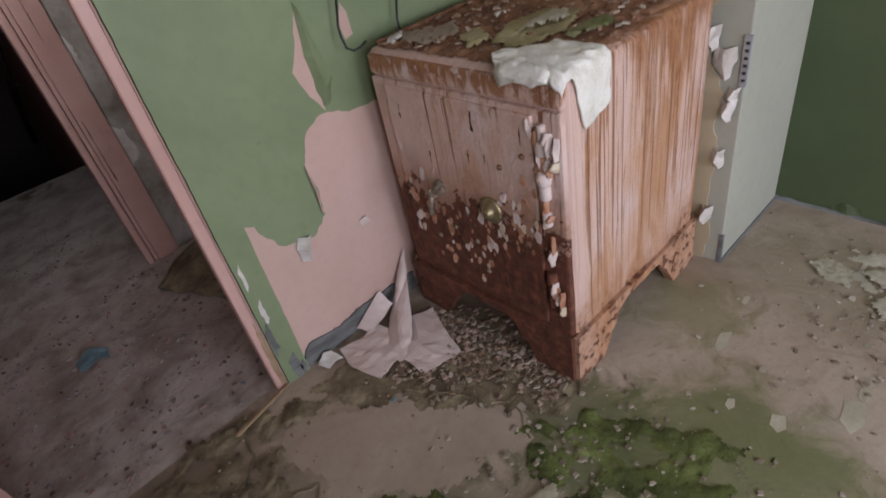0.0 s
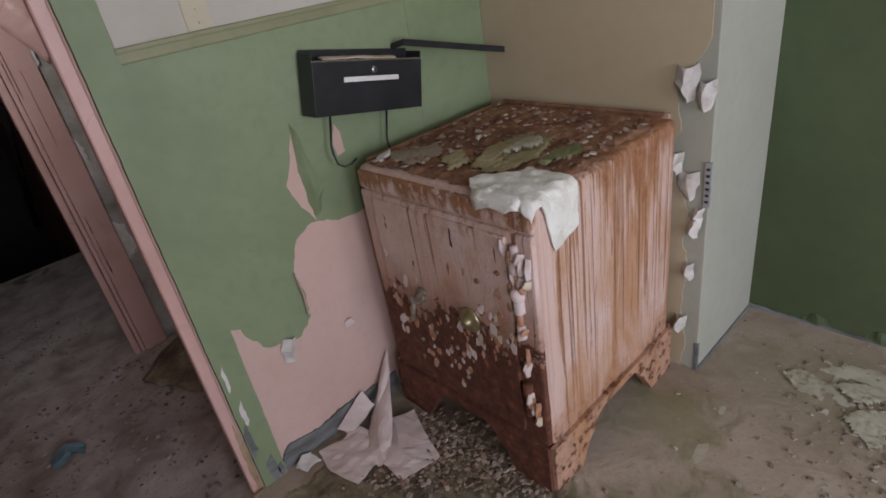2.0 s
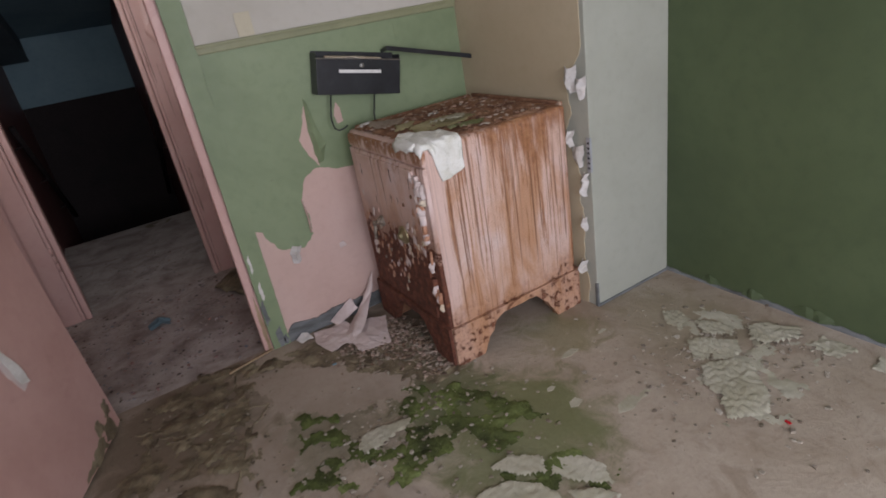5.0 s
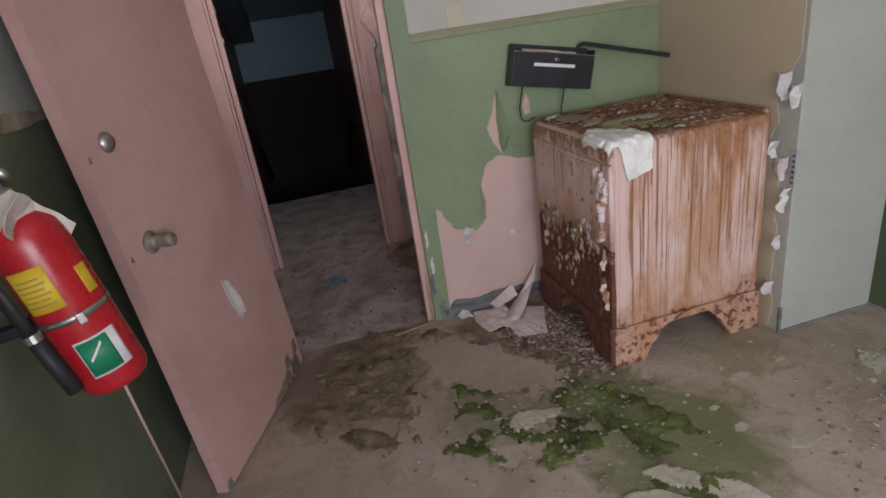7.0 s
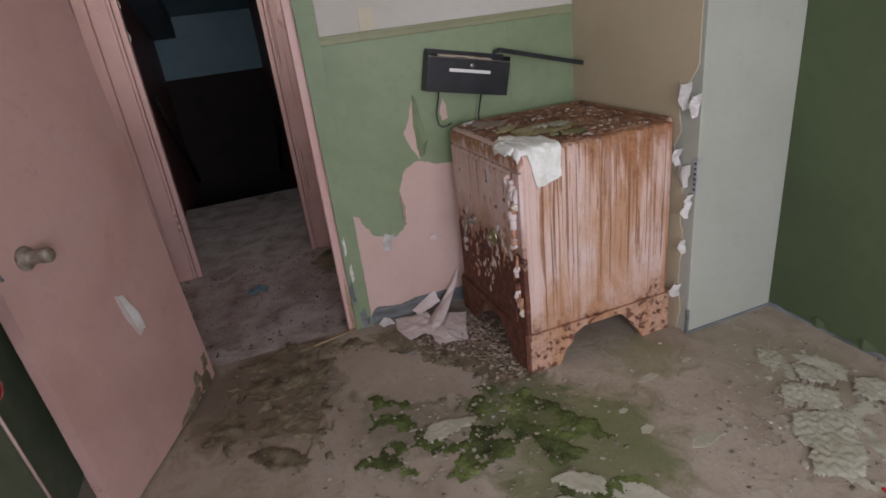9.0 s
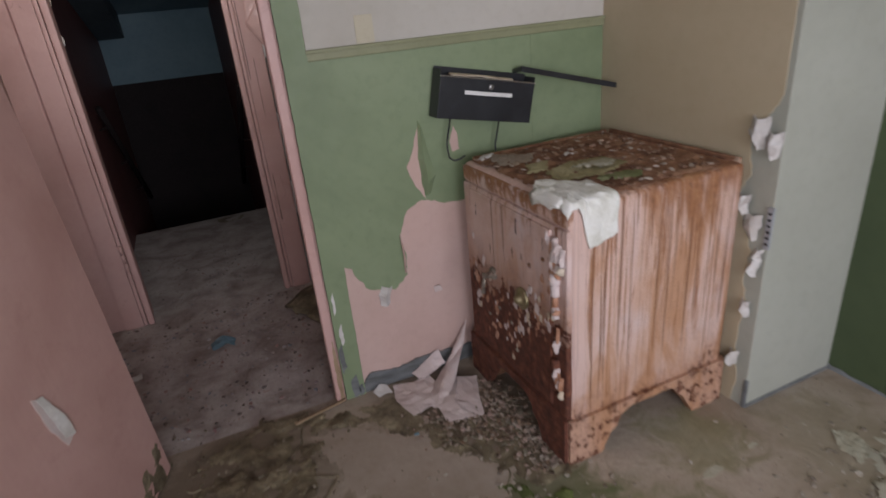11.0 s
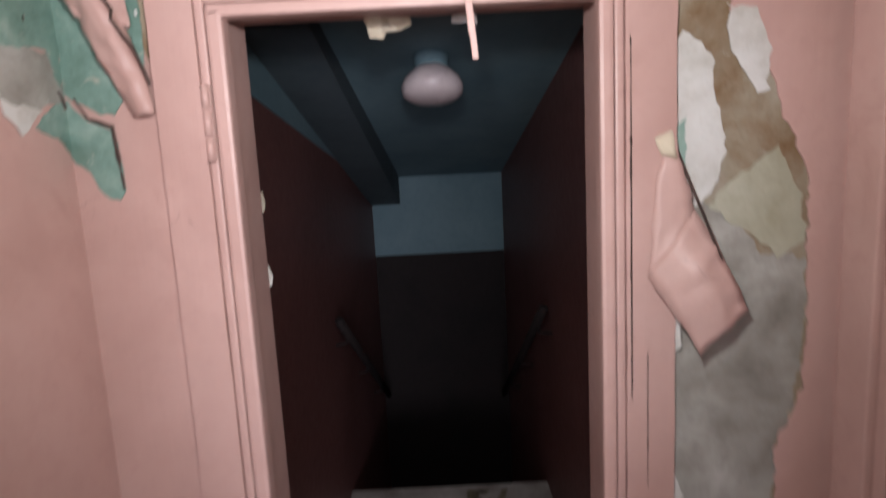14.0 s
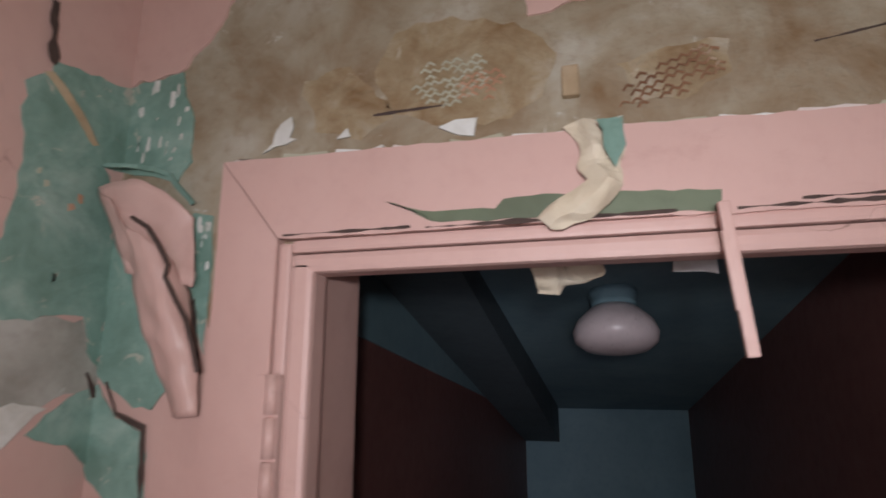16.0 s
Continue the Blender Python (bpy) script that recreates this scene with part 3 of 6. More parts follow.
def patch(name, outline, z, tall, material, label, category, cell=0.009, wild=0.05, seed=0.0, holes=0.0, kind="stuff", lumps=22, edge=0.02, group=""):
    """A low uneven crust on the floor: ragged, with thin edges and bare spots."""
    xs, ys = [p[0] for p in outline], [p[1] for p in outline]
    nx, ny = int((max(xs) - min(xs) + 0.1) / cell), int((max(ys) - min(ys) + 0.1) / cell)
    x0, y0 = min(xs) - 0.05, min(ys) - 0.05
    fld = {}
    for i in range(nx + 1):
        for j in range(ny + 1):
            x, y = x0 + i * cell, y0 + j * cell
            v = Vector((x * 7, y * 7, seed))
            f = inside(outline, x, y) + wild * noise.fractal(v, 0.7, 2.2, 4)
            if holes:
                f = min(f, 0.05 * (noise.fractal(Vector((x * 9, y * 9, seed + 5)), 0.8, 2.1, 3) + holes))
            fld[i, j] = f
    bm = NB()
    made = {}

    def vert(i, j):
        if (i, j) not in made:
            x, y, f = x0 + i * cell, y0 + j * cell, fld[i, j]
            h = tall * min(1.0, max(0.0, f) / edge) ** 0.6 * (0.55 + 0.6 * noise.noise(Vector((x * lumps, y * lumps, seed))) + 0.35 * noise.noise(Vector((x * 90, y * 90, seed))))
            made[i, j] = bm.verts.new((x + 0.003 * noise.noise(Vector((x * 60, y * 60, 1))), y + 0.003 * noise.noise(Vector((x * 60, y * 60, 9))), z + max(0.0004, h)))
        return made[i, j]

    for i in range(nx):
        for j in range(ny):
            if min(fld[i, j], fld[i + 1, j], fld[i, j + 1], fld[i + 1, j + 1]) > 0:
                bm.faces.new((vert(i, j), vert(i + 1, j), vert(i + 1, j + 1), vert(i, j + 1)))
    bmesh.ops.recalc_face_normals(bm, faces=bm.faces[:])
    if bm.faces and sum(f.normal.z for f in bm.faces) < 0:
        bmesh.ops.reverse_faces(bm, faces=bm.faces[:])
    me = bpy.data.meshes.new(name)
    bm.to_mesh(me)
    bm.free()
    for f in me.polygons:
        f.use_smooth = True
    me.materials.append(material)
    return tagged(new(name, me), label, category, group, kind)


def flap(bm, rows, thick=0.0015, jag=0.004, seed=0.0):
    """A bent skin of paint: rows of points across it, with torn sides and some thickness."""
    fine = []
    for r in rows:
        r = [Vector(p) for p in r]
        out = []
        for a, b in zip(r, r[1:]):
            out += [a.lerp(b, k / 4) for k in range(4)]
        fine.append(out + [r[-1]])
    dense = []
    for a, b in zip(fine, fine[1:]):
        for k in range(5):
            dense.append([p.lerp(q, k / 5) for p, q in zip(a, b)])
    dense.append(fine[-1])
    for r in dense:
        for p in r:
            p += Vector([noise.noise(p * 30 + Vector((seed, c * 7.0, 0))) * jag for c in range(3)])
    nr, nc = len(dense), len(dense[0])
    nrm = [[None] * nc for _ in range(nr)]
    for i in range(nr):
        for j in range(nc):
            a = dense[min(i + 1, nr - 1)][j] - dense[max(i - 1, 0)][j]
            b = dense[i][min(j + 1, nc - 1)] - dense[i][max(j - 1, 0)]
            nrm[i][j] = a.cross(b).normalized()
    up = [[bm.verts.new(dense[i][j] + nrm[i][j] * thick) for j in range(nc)] for i in range(nr)]
    lo = [[bm.verts.new(dense[i][j]) for j in range(nc)] for i in range(nr)]
    for i in range(nr - 1):
        for j in range(nc - 1):
            bm.faces.new((up[i][j], up[i + 1][j], up[i + 1][j + 1], up[i][j + 1]))
            bm.faces.new((lo[i][j], lo[i][j + 1], lo[i + 1][j + 1], lo[i + 1][j]))
    for i in range(nr - 1):
        for j in (0, nc - 1):
            bm.faces.new((up[i][j], lo[i][j], lo[i + 1][j], up[i + 1][j]))
    for j in range(nc - 1):
        for i in (0, nr - 1):
            bm.faces.new((up[i][j], up[i][j + 1], lo[i][j + 1], lo[i][j]))
    return bm


def skin(name, outline, place, material, parent, thick=0.002, amp=0.008, seed=0.0, straight=(), step=0.014, label=""):
    """One sheet of paint left on a wall, with a torn outline."""
    bm = NB()
    sheet(bm, ragged(outline, step, amp, seed, straight), place, thick)
    return part(name, bm, material, parent, label)


# ---- room: the north wall's paint and trim ----
north = on_north(Y0)
skin("green_paint", [(0.9105, 1.3365), (1.7715, 1.3365), (1.7715, 0.717), (1.364, 0.745), (1.255, 0.781), (1.182, 0.741), (1.156, 0.66), (1.161, 0.487), (1.103, 0.432), (0.994, 0.468), (0.93, 0.58), (0.9105, 0.585)], north, GREEN, WALL_N, 0.003, 0.009, 3.0, (0, 1, 11))
skin("green_paint", [(1.7722, 1.3365), (PX - 0.003, 1.3365), (PX - 0.003, 0.0), (1.7722, 0.0)], north, GREEN, WALL_N, 0.003, 0.0, 3.0, (0, 1, 2, 3))
skin("white_paint", [(0.912, 1.371), (PX - 0.003, 1.371), (PX - 0.003, 2.7), (0.912, 2.7)], north, WHITE, WALL_N, 0.003, 0, 0, (0, 1, 2, 3))
skin("green_paint", [(XW, 0), (OPL - 0.022, 0), (OPL - 0.022, 1.34), (XW, 1.34)], north, SHADED_GREEN, WALL_N, 0.003, 0, 0, (0, 1, 2, 3))
bm = NB()
box(bm, (0.906, Y0 - 0.012, 1.337), (PX - 0.003, Y0, 1.371), 0.004)
box(bm, (0.906, Y0 - 0.018, 1.361), (PX - 0.003, Y0, 1.373), 0.003)
setting("chair_rail", bm, RAIL, "olive painted chair rail", "trim")
bm = NB()
sheet(bm, ragged([(0.827, 0.0), (0.909, 0.0), (0.909, 2.16), (0.827, 2.16)], 0.02, 0.0015, 4.0), north, 0.014)
CASING = setting("door_casing", bm, GREEN, "flat green door casing with chewed edges", "trim")
for k, (x, z, w, h) in enumerate(((0.832, 0.2, 0.02, 0.07), (0.85, 0.31, 0.012, 0.05), (0.862, 0.05, 0.03, 0.06), (0.841, 0.45, 0.01, 0.05), (0.887, 0.03, 0.018, 0.03))):
    skin("bare_patch", [(x, z - h), (x + w, z - h * 0.6), (x + w * 0.7, z + h), (x - w * 0.3, z + h * 0.5)], on_north(Y0 - 0.014), CHALK if k % 2 else ROTTED, CASING, 0.0015, 0.004, k)
# jamb: pink lining with a rounded edge and a stop
bm = NB()
box(bm, (0.786, Y0 - 0.012, 0.0), (0.825, Y0 + 0.022, 2.16), 0.009, segments=3)
box(bm, (0.818, Y0 - 0.016, 0.0), (0.818, Y0 - 0.008, 2.16), 0.004)
JAMB = setting("door_jamb_right", bm, PINK, "pink gloss door jamb with chipped edge", "trim")
bm = NB()
box(bm, (0.8255, Y0 + 0.001, 0.0), (OPR + 0.004, Y1 + 0.012, 2.05), 0.003)
part("lining", bm, PINK, JAMB)
bm = NB()
box(bm, (0.821, Y0 + 0.075, 0.0), (0.8253, Y1, 2.05), 0.002)
part("stop", bm, PINK, JAMB)
bm = NB()
sheet(bm, ragged([(0.802, 0.0), (0.818, 0.0), (0.821, 0.16), (0.811, 0.3), (0.804, 0.2)], 0.012, 0.003, 2.0), on_north(Y0 - 0.012), 0.0015)
part("chipped_edge", bm, WOOD, JAMB)
bm = NB()
box(bm, (OPL - 0.02, Y0 - 0.012, 0), (OPL + 0.02, Y1 + 0.012, 2.05), 0.004)
setting("door_jamb_left", bm, PINK, "pink gloss door jamb", "trim")
bm = NB()
box(bm, (OPL - 0.02, Y0 - 0.012, 2.05), (OPR + 0.017, Y1 + 0.012, 2.09), 0.004)
setting("door_head", bm, PINK, "pink gloss door head", "trim")
# rotted skirting under the lost paint
bm = NB()
sheet(bm, ragged([(0.91, 0.0), (1.42, 0.0), (1.42, 0.075), (1.2, 0.08), (1.05, 0.068), (0.945, 0.085), (0.912, 0.05)], 0.012, 0.006, 6.0, (0,)), north, 0.008)
setting("baseboard", bm, ROTTED, "rotted blue-grey strip of skirting", "baseboard")
# torn tongue of paint, with the pink behind it
skin("torn_patch", [(1.277, 1.076), (1.241, 0.985), (1.209, 0.919), (1.24, 0.843), (1.273, 0.783), (1.278, 0.934)], on_north(Y0 - 0.003), PLASTER_PINK, WALL_N, 0.001, 0.004, 1.0)
bm = NB()
flap(bm, [[(1.272, 1.996, 1.09), (1.276, 1.985, 1.07), (1.282, 1.99, 1.06)], [(1.262, 1.996, 0.95), (1.275, 1.975, 0.945), (1.3, 1.985, 0.95)], [(1.266, 1.996, 0.86), (1.283, 1.97, 0.85), (1.32, 1.982, 0.88)], [(1.272, 1.996, 0.8), (1.28, 1.985, 0.8), (1.3, 1.995, 0.81)]])
part("paint_curl", bm, GREEN, WALL_N)
skin("torn_patch", [(1.416, 1.045), (1.391, 0.984), (1.405, 0.943), (1.435, 0.953), (1.431, 1.014)], on_north(Y0 - 0.003), PLASTER_PINK, WALL_N, 0.001, 0.004, 7.0)
bm = NB()
flap(bm, [[(1.05, 1.998, 0.462), (1.07, 1.98, 0.458), (1.09, 1.996, 0.45)], [(1.03, 1.99, 0.43), (1.048, 1.965, 0.425), (1.07, 1.985, 0.42)], [(1.035, 1.996, 0.38), (1.055, 1.985, 0.375), (1.072, 1.996, 0.385)]])
part("paint_curl", bm, CHALK, WALL_N)
bm = NB()
flap(bm, [[(1.27, 1.998, 0.395), (1.29, 1.985, 0.405)], [(1.275, 1.998, 0.37), (1.305, 1.98, 0.38)]])
part("paint_curl", bm, SHEETPINK, WALL_N)
bm = NB()
flap(bm, [[(1.152, 1.996, 0.66), (1.146, 1.985, 0.66)], [(1.162, 1.996, 0.58), (1.15, 1.98, 0.58)], [(1.16, 1.996, 0.5), (1.15, 1.984, 0.5)]])
part("paint_curl", bm, PLASTER_PINK, WALL_N)

# wall plate
bm = NB()
box(bm, (1.085, Y0 - 0.0065, 1.374), (1.149, Y0 - 0.003, 1.464), 0.0015)
plate = tagged(part("wall_plate", bm, BEIGE), "beige painted-over blank wall plate", "wall plate")
for z in (1.39, 1.42, 1.448):
    bm = NB()
    lathe(bm, [(0.003, 0), (0.002, 0.002)], pose(1.117, Y0 - 0.0065, z, 90, 0, 0), 8)
    part("screw", bm, BEIGE, plate)

# ---- room: the mailbox ----
MB = pose(1.347, 1.915, 1.244, 0, 11.5, 0)
mail = thing("mailbox", MB, "black metal wall mailbox, lid swung open, hung askew", "mailbox")
W, D, Hh = 0.395, 0.073, 0.148
bm = NB()
box(bm, (0, 0, -Hh), (W, 0.0025, 0), 0.001)
front = part("front_panel", bm, BLACK, mail)
for name, lo, hi in (("side_panel", (0, 0.0025, -Hh), (0.0025, D, 0.022)), ("side_panel", (W - 0.0025, 0.0025, -Hh), (W, D, 0.022)), ("bottom_panel", (0.0025, 0.0025, -Hh), (W - 0.0025, D, -Hh + 0.0025)), ("back_panel", (0.0025, D - 0.0025, -Hh + 0.0025), (W - 0.0025, D, 0.03))):
    bm = NB()
    box(bm, lo, hi, 0.0008)
    part(name, bm, BLACK, mail)
bm = NB()
tube(bm, [(-0.001, 0.0, 0.0), (W / 2, -0.002, 0.001), (W + 0.001, 0.0, 0.0)], 0.003, 6)
part("rolled_rim", bm, STEEL, mail, "dull steel rim")
bm = NB()
box(bm, (0.1, -0.002, -0.058), (0.3, 0.0, -0.044), 0.0008)
part("name_slot", bm, LABELWHITE, mail, "pale metal name strip")
bm = NB()
lathe(bm, [(0.01, 0), (0.01, 0.004), (0.008, 0.006), (0.003, 0.0065)], pose(0.207, 0.0, -0.026, 90, 0, 0), 16)
lock = part("lock", bm, STEEL, mail, "small steel lock", True)
# keyhole drawn as a thin black plate, its dark depth put into the colour
bm = NB()
box(bm, (0.2055, -0.008, -0.031), (0.2085, -0.006, -0.021))
part("keyhole", bm, BLACK, lock)
bm = NB()
flap(bm, [[(0.05, 0.02, 0.006), (0.2, 0.018, 0.009), (0.31, 0.02, 0.006)], [(0.05, 0.045, 0.012), (0.2, 0.047, 0.013), (0.32, 0.045, 0.009)]], 0.004, 0.003)
tagged(part("letter", bm, CREAMFLAKE), "brown stained envelope lying in the mailbox", "letter").matrix_world = MB
bm = NB()
box(bm, (0, 0, 0), (0.44, 0.07, 0.003), 0.001)
box(bm, (0, -0.002, -0.018), (0.44, 0.001, 0.002), 0.001)
box(bm, (-0.001, 0.0, -0.016), (0.002, 0.07, 0.002), 0.001)
lid = part("lid", bm, BLACK, mail)
lid.matrix_local = Matrix.Translation((0.335, 0.012, 0.055)) @ pose(0, 0, 0, -12, 3.5, -4)
for x0, dz in ((0.075, -0.012), (0.285, 0.0)):
    bm = NB()
    tube(bm, [(x0, 0.045, -Hh), (x0 - 0.004, 0.045, -Hh - 0.09), (x0 - 0.002, 0.04, -Hh - 0.115), (x0 + 0.006, 0.03, -Hh - 0.135 + dz), (x0 + 0.022, 0.02, -Hh - 0.143 + dz), (x0 + 0.04, 0.012, -Hh - 0.136 + dz), (x0 + 0.058, 0.006, -Hh - 0.12 + dz)], 0.0035)
    part("paper_hook", bm, BLACK, mail, "", True)

# ---- room: the pier ----
east = on_east(PX)
skin("tan_paint", [(1.215, 0.0), (Y0 - 0.004, 0.0), (Y0 - 0.004, 2.7), (1.18, 2.7), (1.178, 1.14), (1.235, 1.05), (1.27, 0.98), (1.25, 0.88), (1.285, 0.8), (1.25, 0.7), (1.215, 0.62), (1.225, 0.5), (1.2, 0.4), (1.228, 0.25), (1.2, 0.1)], east, TAN, WALL_P, 0.003, 0.007, 8.0, (0, 1, 2, 3))
for k, (y, z, s) in enumerate(((1.235, 1.02, 0.1), (1.18, 0.99, 0.085), (1.255, 0.78, 0.07), (1.215, 0.71, 0.09), (1.19, 0.57, 0.06), (1.2, 0.41, 0.06), (1.215, 0.2, 0.055), (1.178, 0.62, 0.04))):
    rng = random.Random(k + 40)
    o = 0.012 + 0.02 * rng.random()
    bm = NB()
    flap(bm, [[(PX - 0.003, y + s * 0.35, z + s * 0.5), (PX - o, y, z + s * 0.42), (PX - 0.003, y - s * 0.3, z + s * 0.55)], [(PX - 0.004, y + s * 0.4, z), (PX - o * 1.6, y + s * 0.05, z - 0.01), (PX - o * 0.7, y - s * 0.35, z + 0.01)], [(PX - 0.003, y + s * 0.05, z - s * 0.5), (PX - o, y - s * 0.08, z - s * 0.55), (PX - 0.004, y - s * 0.15, z - s * 0.5)]], 0.0015, 0.008, k)
    part("torn_paper", bm, CHALK, WALL_P)
bm = NB()
box(bm, (PX - 0.006, PY - 0.006, 0.645), (PX + 0.004, PY + 0.016, 0.79), 0.002)
bead = part("corner_bead", bm, GALV, WALL_P, "bared grey metal corner bead")
# bead holes are raised black boxes; their shade is only in the colour
for k in range(6):
    bm = NB()
    box(bm, (PX - 0.0075, PY - 0.001, 0.66 + 0.021 * k), (PX - 0.0062, PY + 0.009, 0.668 + 0.021 * k))
    part("bead_hole", bm, BLACK, bead)
bm = NB()
box(bm, (PX - 0.003, PY - 0.004, 0.0), (PX + 0.008, PY + 0.012, 0.12), 0.003)
part("rotted_foot", bm, ROTTED, WALL_P)
bm = NB()
box(bm, (PX, PY - 0.007, 0), (XE, PY, 0.012), 0.002)
setting("pier_foot_line", bm, ROTTED, "dark line along the pier's foot", "trim")
bm = NB()
sheet(bm, ragged([(-2.6, 0), (PY, 0), (PY, 0.016), (-2.6, 0.018)], 0.02, 0.006, 5, (0,)), on_east(XE), 0.006)
setting("baseboard_east", bm, ROTTED, "dark ragged line along the green wall's foot", "baseboard")
for k, (y, z) in enumerate(((0.92, 0.03), (0.72, 0.028), (0.45, 0.03), (0.5, 0.032))):
    bm = NB()
    flap(bm, [[(XE, y - 0.05, z + 0.01), (XE - 0.002, y, z + 0.028), (XE, y + 0.045, z + 0.006)], [(XE - 0.003, y - 0.06, z - 0.016), (XE - 0.014, y - 0.01, z - 0.02), (XE - 0.004, y + 0.05, z - 0.018)]], 0.0015, 0.007, k)
    part("paint_curl", bm, SHADED_GREEN, WALL_E)

# ---- room: the safe ----
SAFE_AT = pose(1.40, 1.25, 0) @ Matrix.Diagonal((1, 0.968, 1, 1))
ON_SAFE = SAFE_AT @ Matrix.Translation((-1.40, -1.262, 0))
safe = thing("safe", SAFE_AT, "pale pink iron safe, rusted brown, on bracket feet", "safe")
S = 0.69
bm = NB()
box(bm, (0.012, 0, 0.165), (S, S, 0.925), 0.022, segments=3)
bmesh.ops.subdivide_edges(bm, edges=[e for e in bm.edges if e.calc_length() > 0.3], cuts=5, use_grid_fill=True)
for v in bm.verts:
    v.co += Vector([noise.noise(v.co * 9 + Vector((c * 5.0, 0, 0))) * 0.003 for c in range(3)])
part("body", bm, SAFE_SIDE, safe, "rust-streaked iron body", True)
bm = NB()
box(bm, (0.0, 0.006, 0.165), (0.04, S - 0.006, 0.852), 0.008)
box(bm, (0.002, 0.004, 0.857), (0.04, S - 0.004, 0.915), 0.012)
part("face_frame", bm, SAFE_FRONT, safe)
bm = NB()
box(bm, (-0.009, 0.085, 0.2), (0.02, S - 0.065, 0.838), 0.006)
sd = part("door", bm, SAFE_FRONT, safe, "iron door, paint flaked to dark rust below")
bm = NB()
lathe(bm, [(0.04, 0), (0.04, 0.006), (0.034, 0.012), (0.022, 0.014), (0.02, 0.02), (0.014, 0.024), (0.013, 0.03), (0.006, 0.032)], pose(-0.009, 0.249, 0.537, 0, -90, 0), 28)
part("combination_dial", bm, BRASS, sd, "tarnished brass combination dial", True)
bm = NB()
lathe(bm, [(0.026, 0), (0.024, 0.008), (0.012, 0.012), (0.011, 0.035), (0.014, 0.04), (0.009, 0.046)], pose(-0.009, 0.455, 0.55, 0, -90, 0), 18)
tube(bm, [(-0.045, 0.45, 0.552), (-0.05, 0.42, 0.562), (-0.047, 0.395, 0.585)], 0.008)
tube(bm, [(-0.045, 0.455, 0.55), (-0.052, 0.462, 0.51), (-0.05, 0.468, 0.475)], 0.008)
part("door_handle", bm, CORRODED, sd, "corroded steel turning handle", True)
for z0, n in ((0.55, 7), (0.28, 3)):
    for k in range(n):
        bm = NB()
        r = (0.014, 0.009, 0.016, 0.018, 0.01, 0.015, 0.011)[k]
        lathe(bm, [(r * 0.8, 0), (r, 0.004), (r * (0.9 + 0.2 * (k % 2)), 0.018), (r * 0.95, 0.032), (r * 0.8, 0.0385)], pose(-0.006, 0.058 + 0.002 * (k % 2), z0 + 0.039 * k), 14)
        part("hinge_knuckle", bm, (BLISTER if k in (1, 4) else SHEETPINK) if z0 > 0.5 else SAFE_FRONT, safe, "", True)
for y, z in ((0.12, 0.73), (0.2, 0.68), (0.42, 0.42), (0.3, 0.3), (0.33, 0.4), (0.5, 0.36)):
    bm = NB()
    lathe(bm, [(0.008, 0), (0.007, 0.005), (0.003, 0.007)], pose(-0.008, y, z, 0, -90, 0), 10)
    part("rivet", bm, CORRODED if z < 0.5 else RUST, sd, "", True)
# white curls of paint round the hinge
rng = random.Random(23)
for k in range(26):
    y, z = 0.058 + rng.gauss(0, 0.017), rng.uniform(0.56, 0.84) if k < 17 else rng.uniform(0.24, 0.54)
    w, hh, o = rng.uniform(0.006, 0.014), rng.uniform(0.01, 0.03), rng.uniform(0.006, 0.02)
    bm = NB()
    flap(bm, [[(-0.004, y - w, z + hh), (-0.006 - o * 0.5, y, z + hh * 1.1), (-0.004, y + w, z + hh * 0.8)], [(-0.006, y - w, z), (-0.01 - o, y, z), (-0.008, y + w * 1.2, z)], [(-0.004, y - w * 0.6, z - hh), (-0.007 - o * 0.6, y, z - hh * 1.1), (-0.005, y + w * 0.6, z - hh)]], 0.0015, 0.006, k * 1.3)
    part("paint_curl", bm, (SHEETPINK, BLISTER, CREAMFLAKE, BLISTER, SHEETPINK)[k % 5], safe, "", True)
# blistered paint flakes along the tear on the door
rng = random.Random(11)
for k in range(120):
    y = rng.uniform(0.09, 0.62)
    z = 0.45 + 0.05 * math.sin(y * 9 + 1) + rng.gauss(0, 0.075)
    if not 0.21 < z < 0.66:
        continue
    s = rng.uniform(0.004, 0.016)
    n = rng.choice((6, 7, 8))
    ring = [(y + s * math.cos(6.283 * a / n) * rng.uniform(0.5, 1.1), z + s * math.sin(6.283 * a / n) * rng.uniform(0.7, 1.9)) for a in range(n)]
    lift, tip = rng.uniform(-0.25, 0.25), rng.uniform(-0.3, 0.1)
    bm = NB()
    sheet(bm, ring, lambda u, v, h: Vector((-0.0085 - h - max(0.0, (u - y) * lift + (v - z) * tip) , u, v)), 0.0018)
    part("paint_blister", bm, (BLISTER, SAFE_FRONT, BLISTER, SHEETPINK)[k % 4] if k % 11 else CREAMFLAKE, sd)
for k, (y, z, n) in enumerate(((0.57, 0.79, 5), (0.28, 0.815, 6), (0.47, 0.66, 4), (0.31, 0.7, 4), (0.25, 0.7, 3), (0.12, 0.8, 5), (0.62, 0.5, 6), (0.2, 0.6, 4))):
    bm = NB()
    sheet(bm, ragged([(y - 0.002, z), (y + 0.003, z + 0.004), (y + 0.004, z - 0.007 * n), (y + 0.001, z - 0.009 * n)], 0.005, 0.004, k * 2.3), lambda u, v, h: Vector((-0.009 - h, u, v)), 0.0006)
    part("paint_crack", bm, CRACK_AND_GAP, sd)
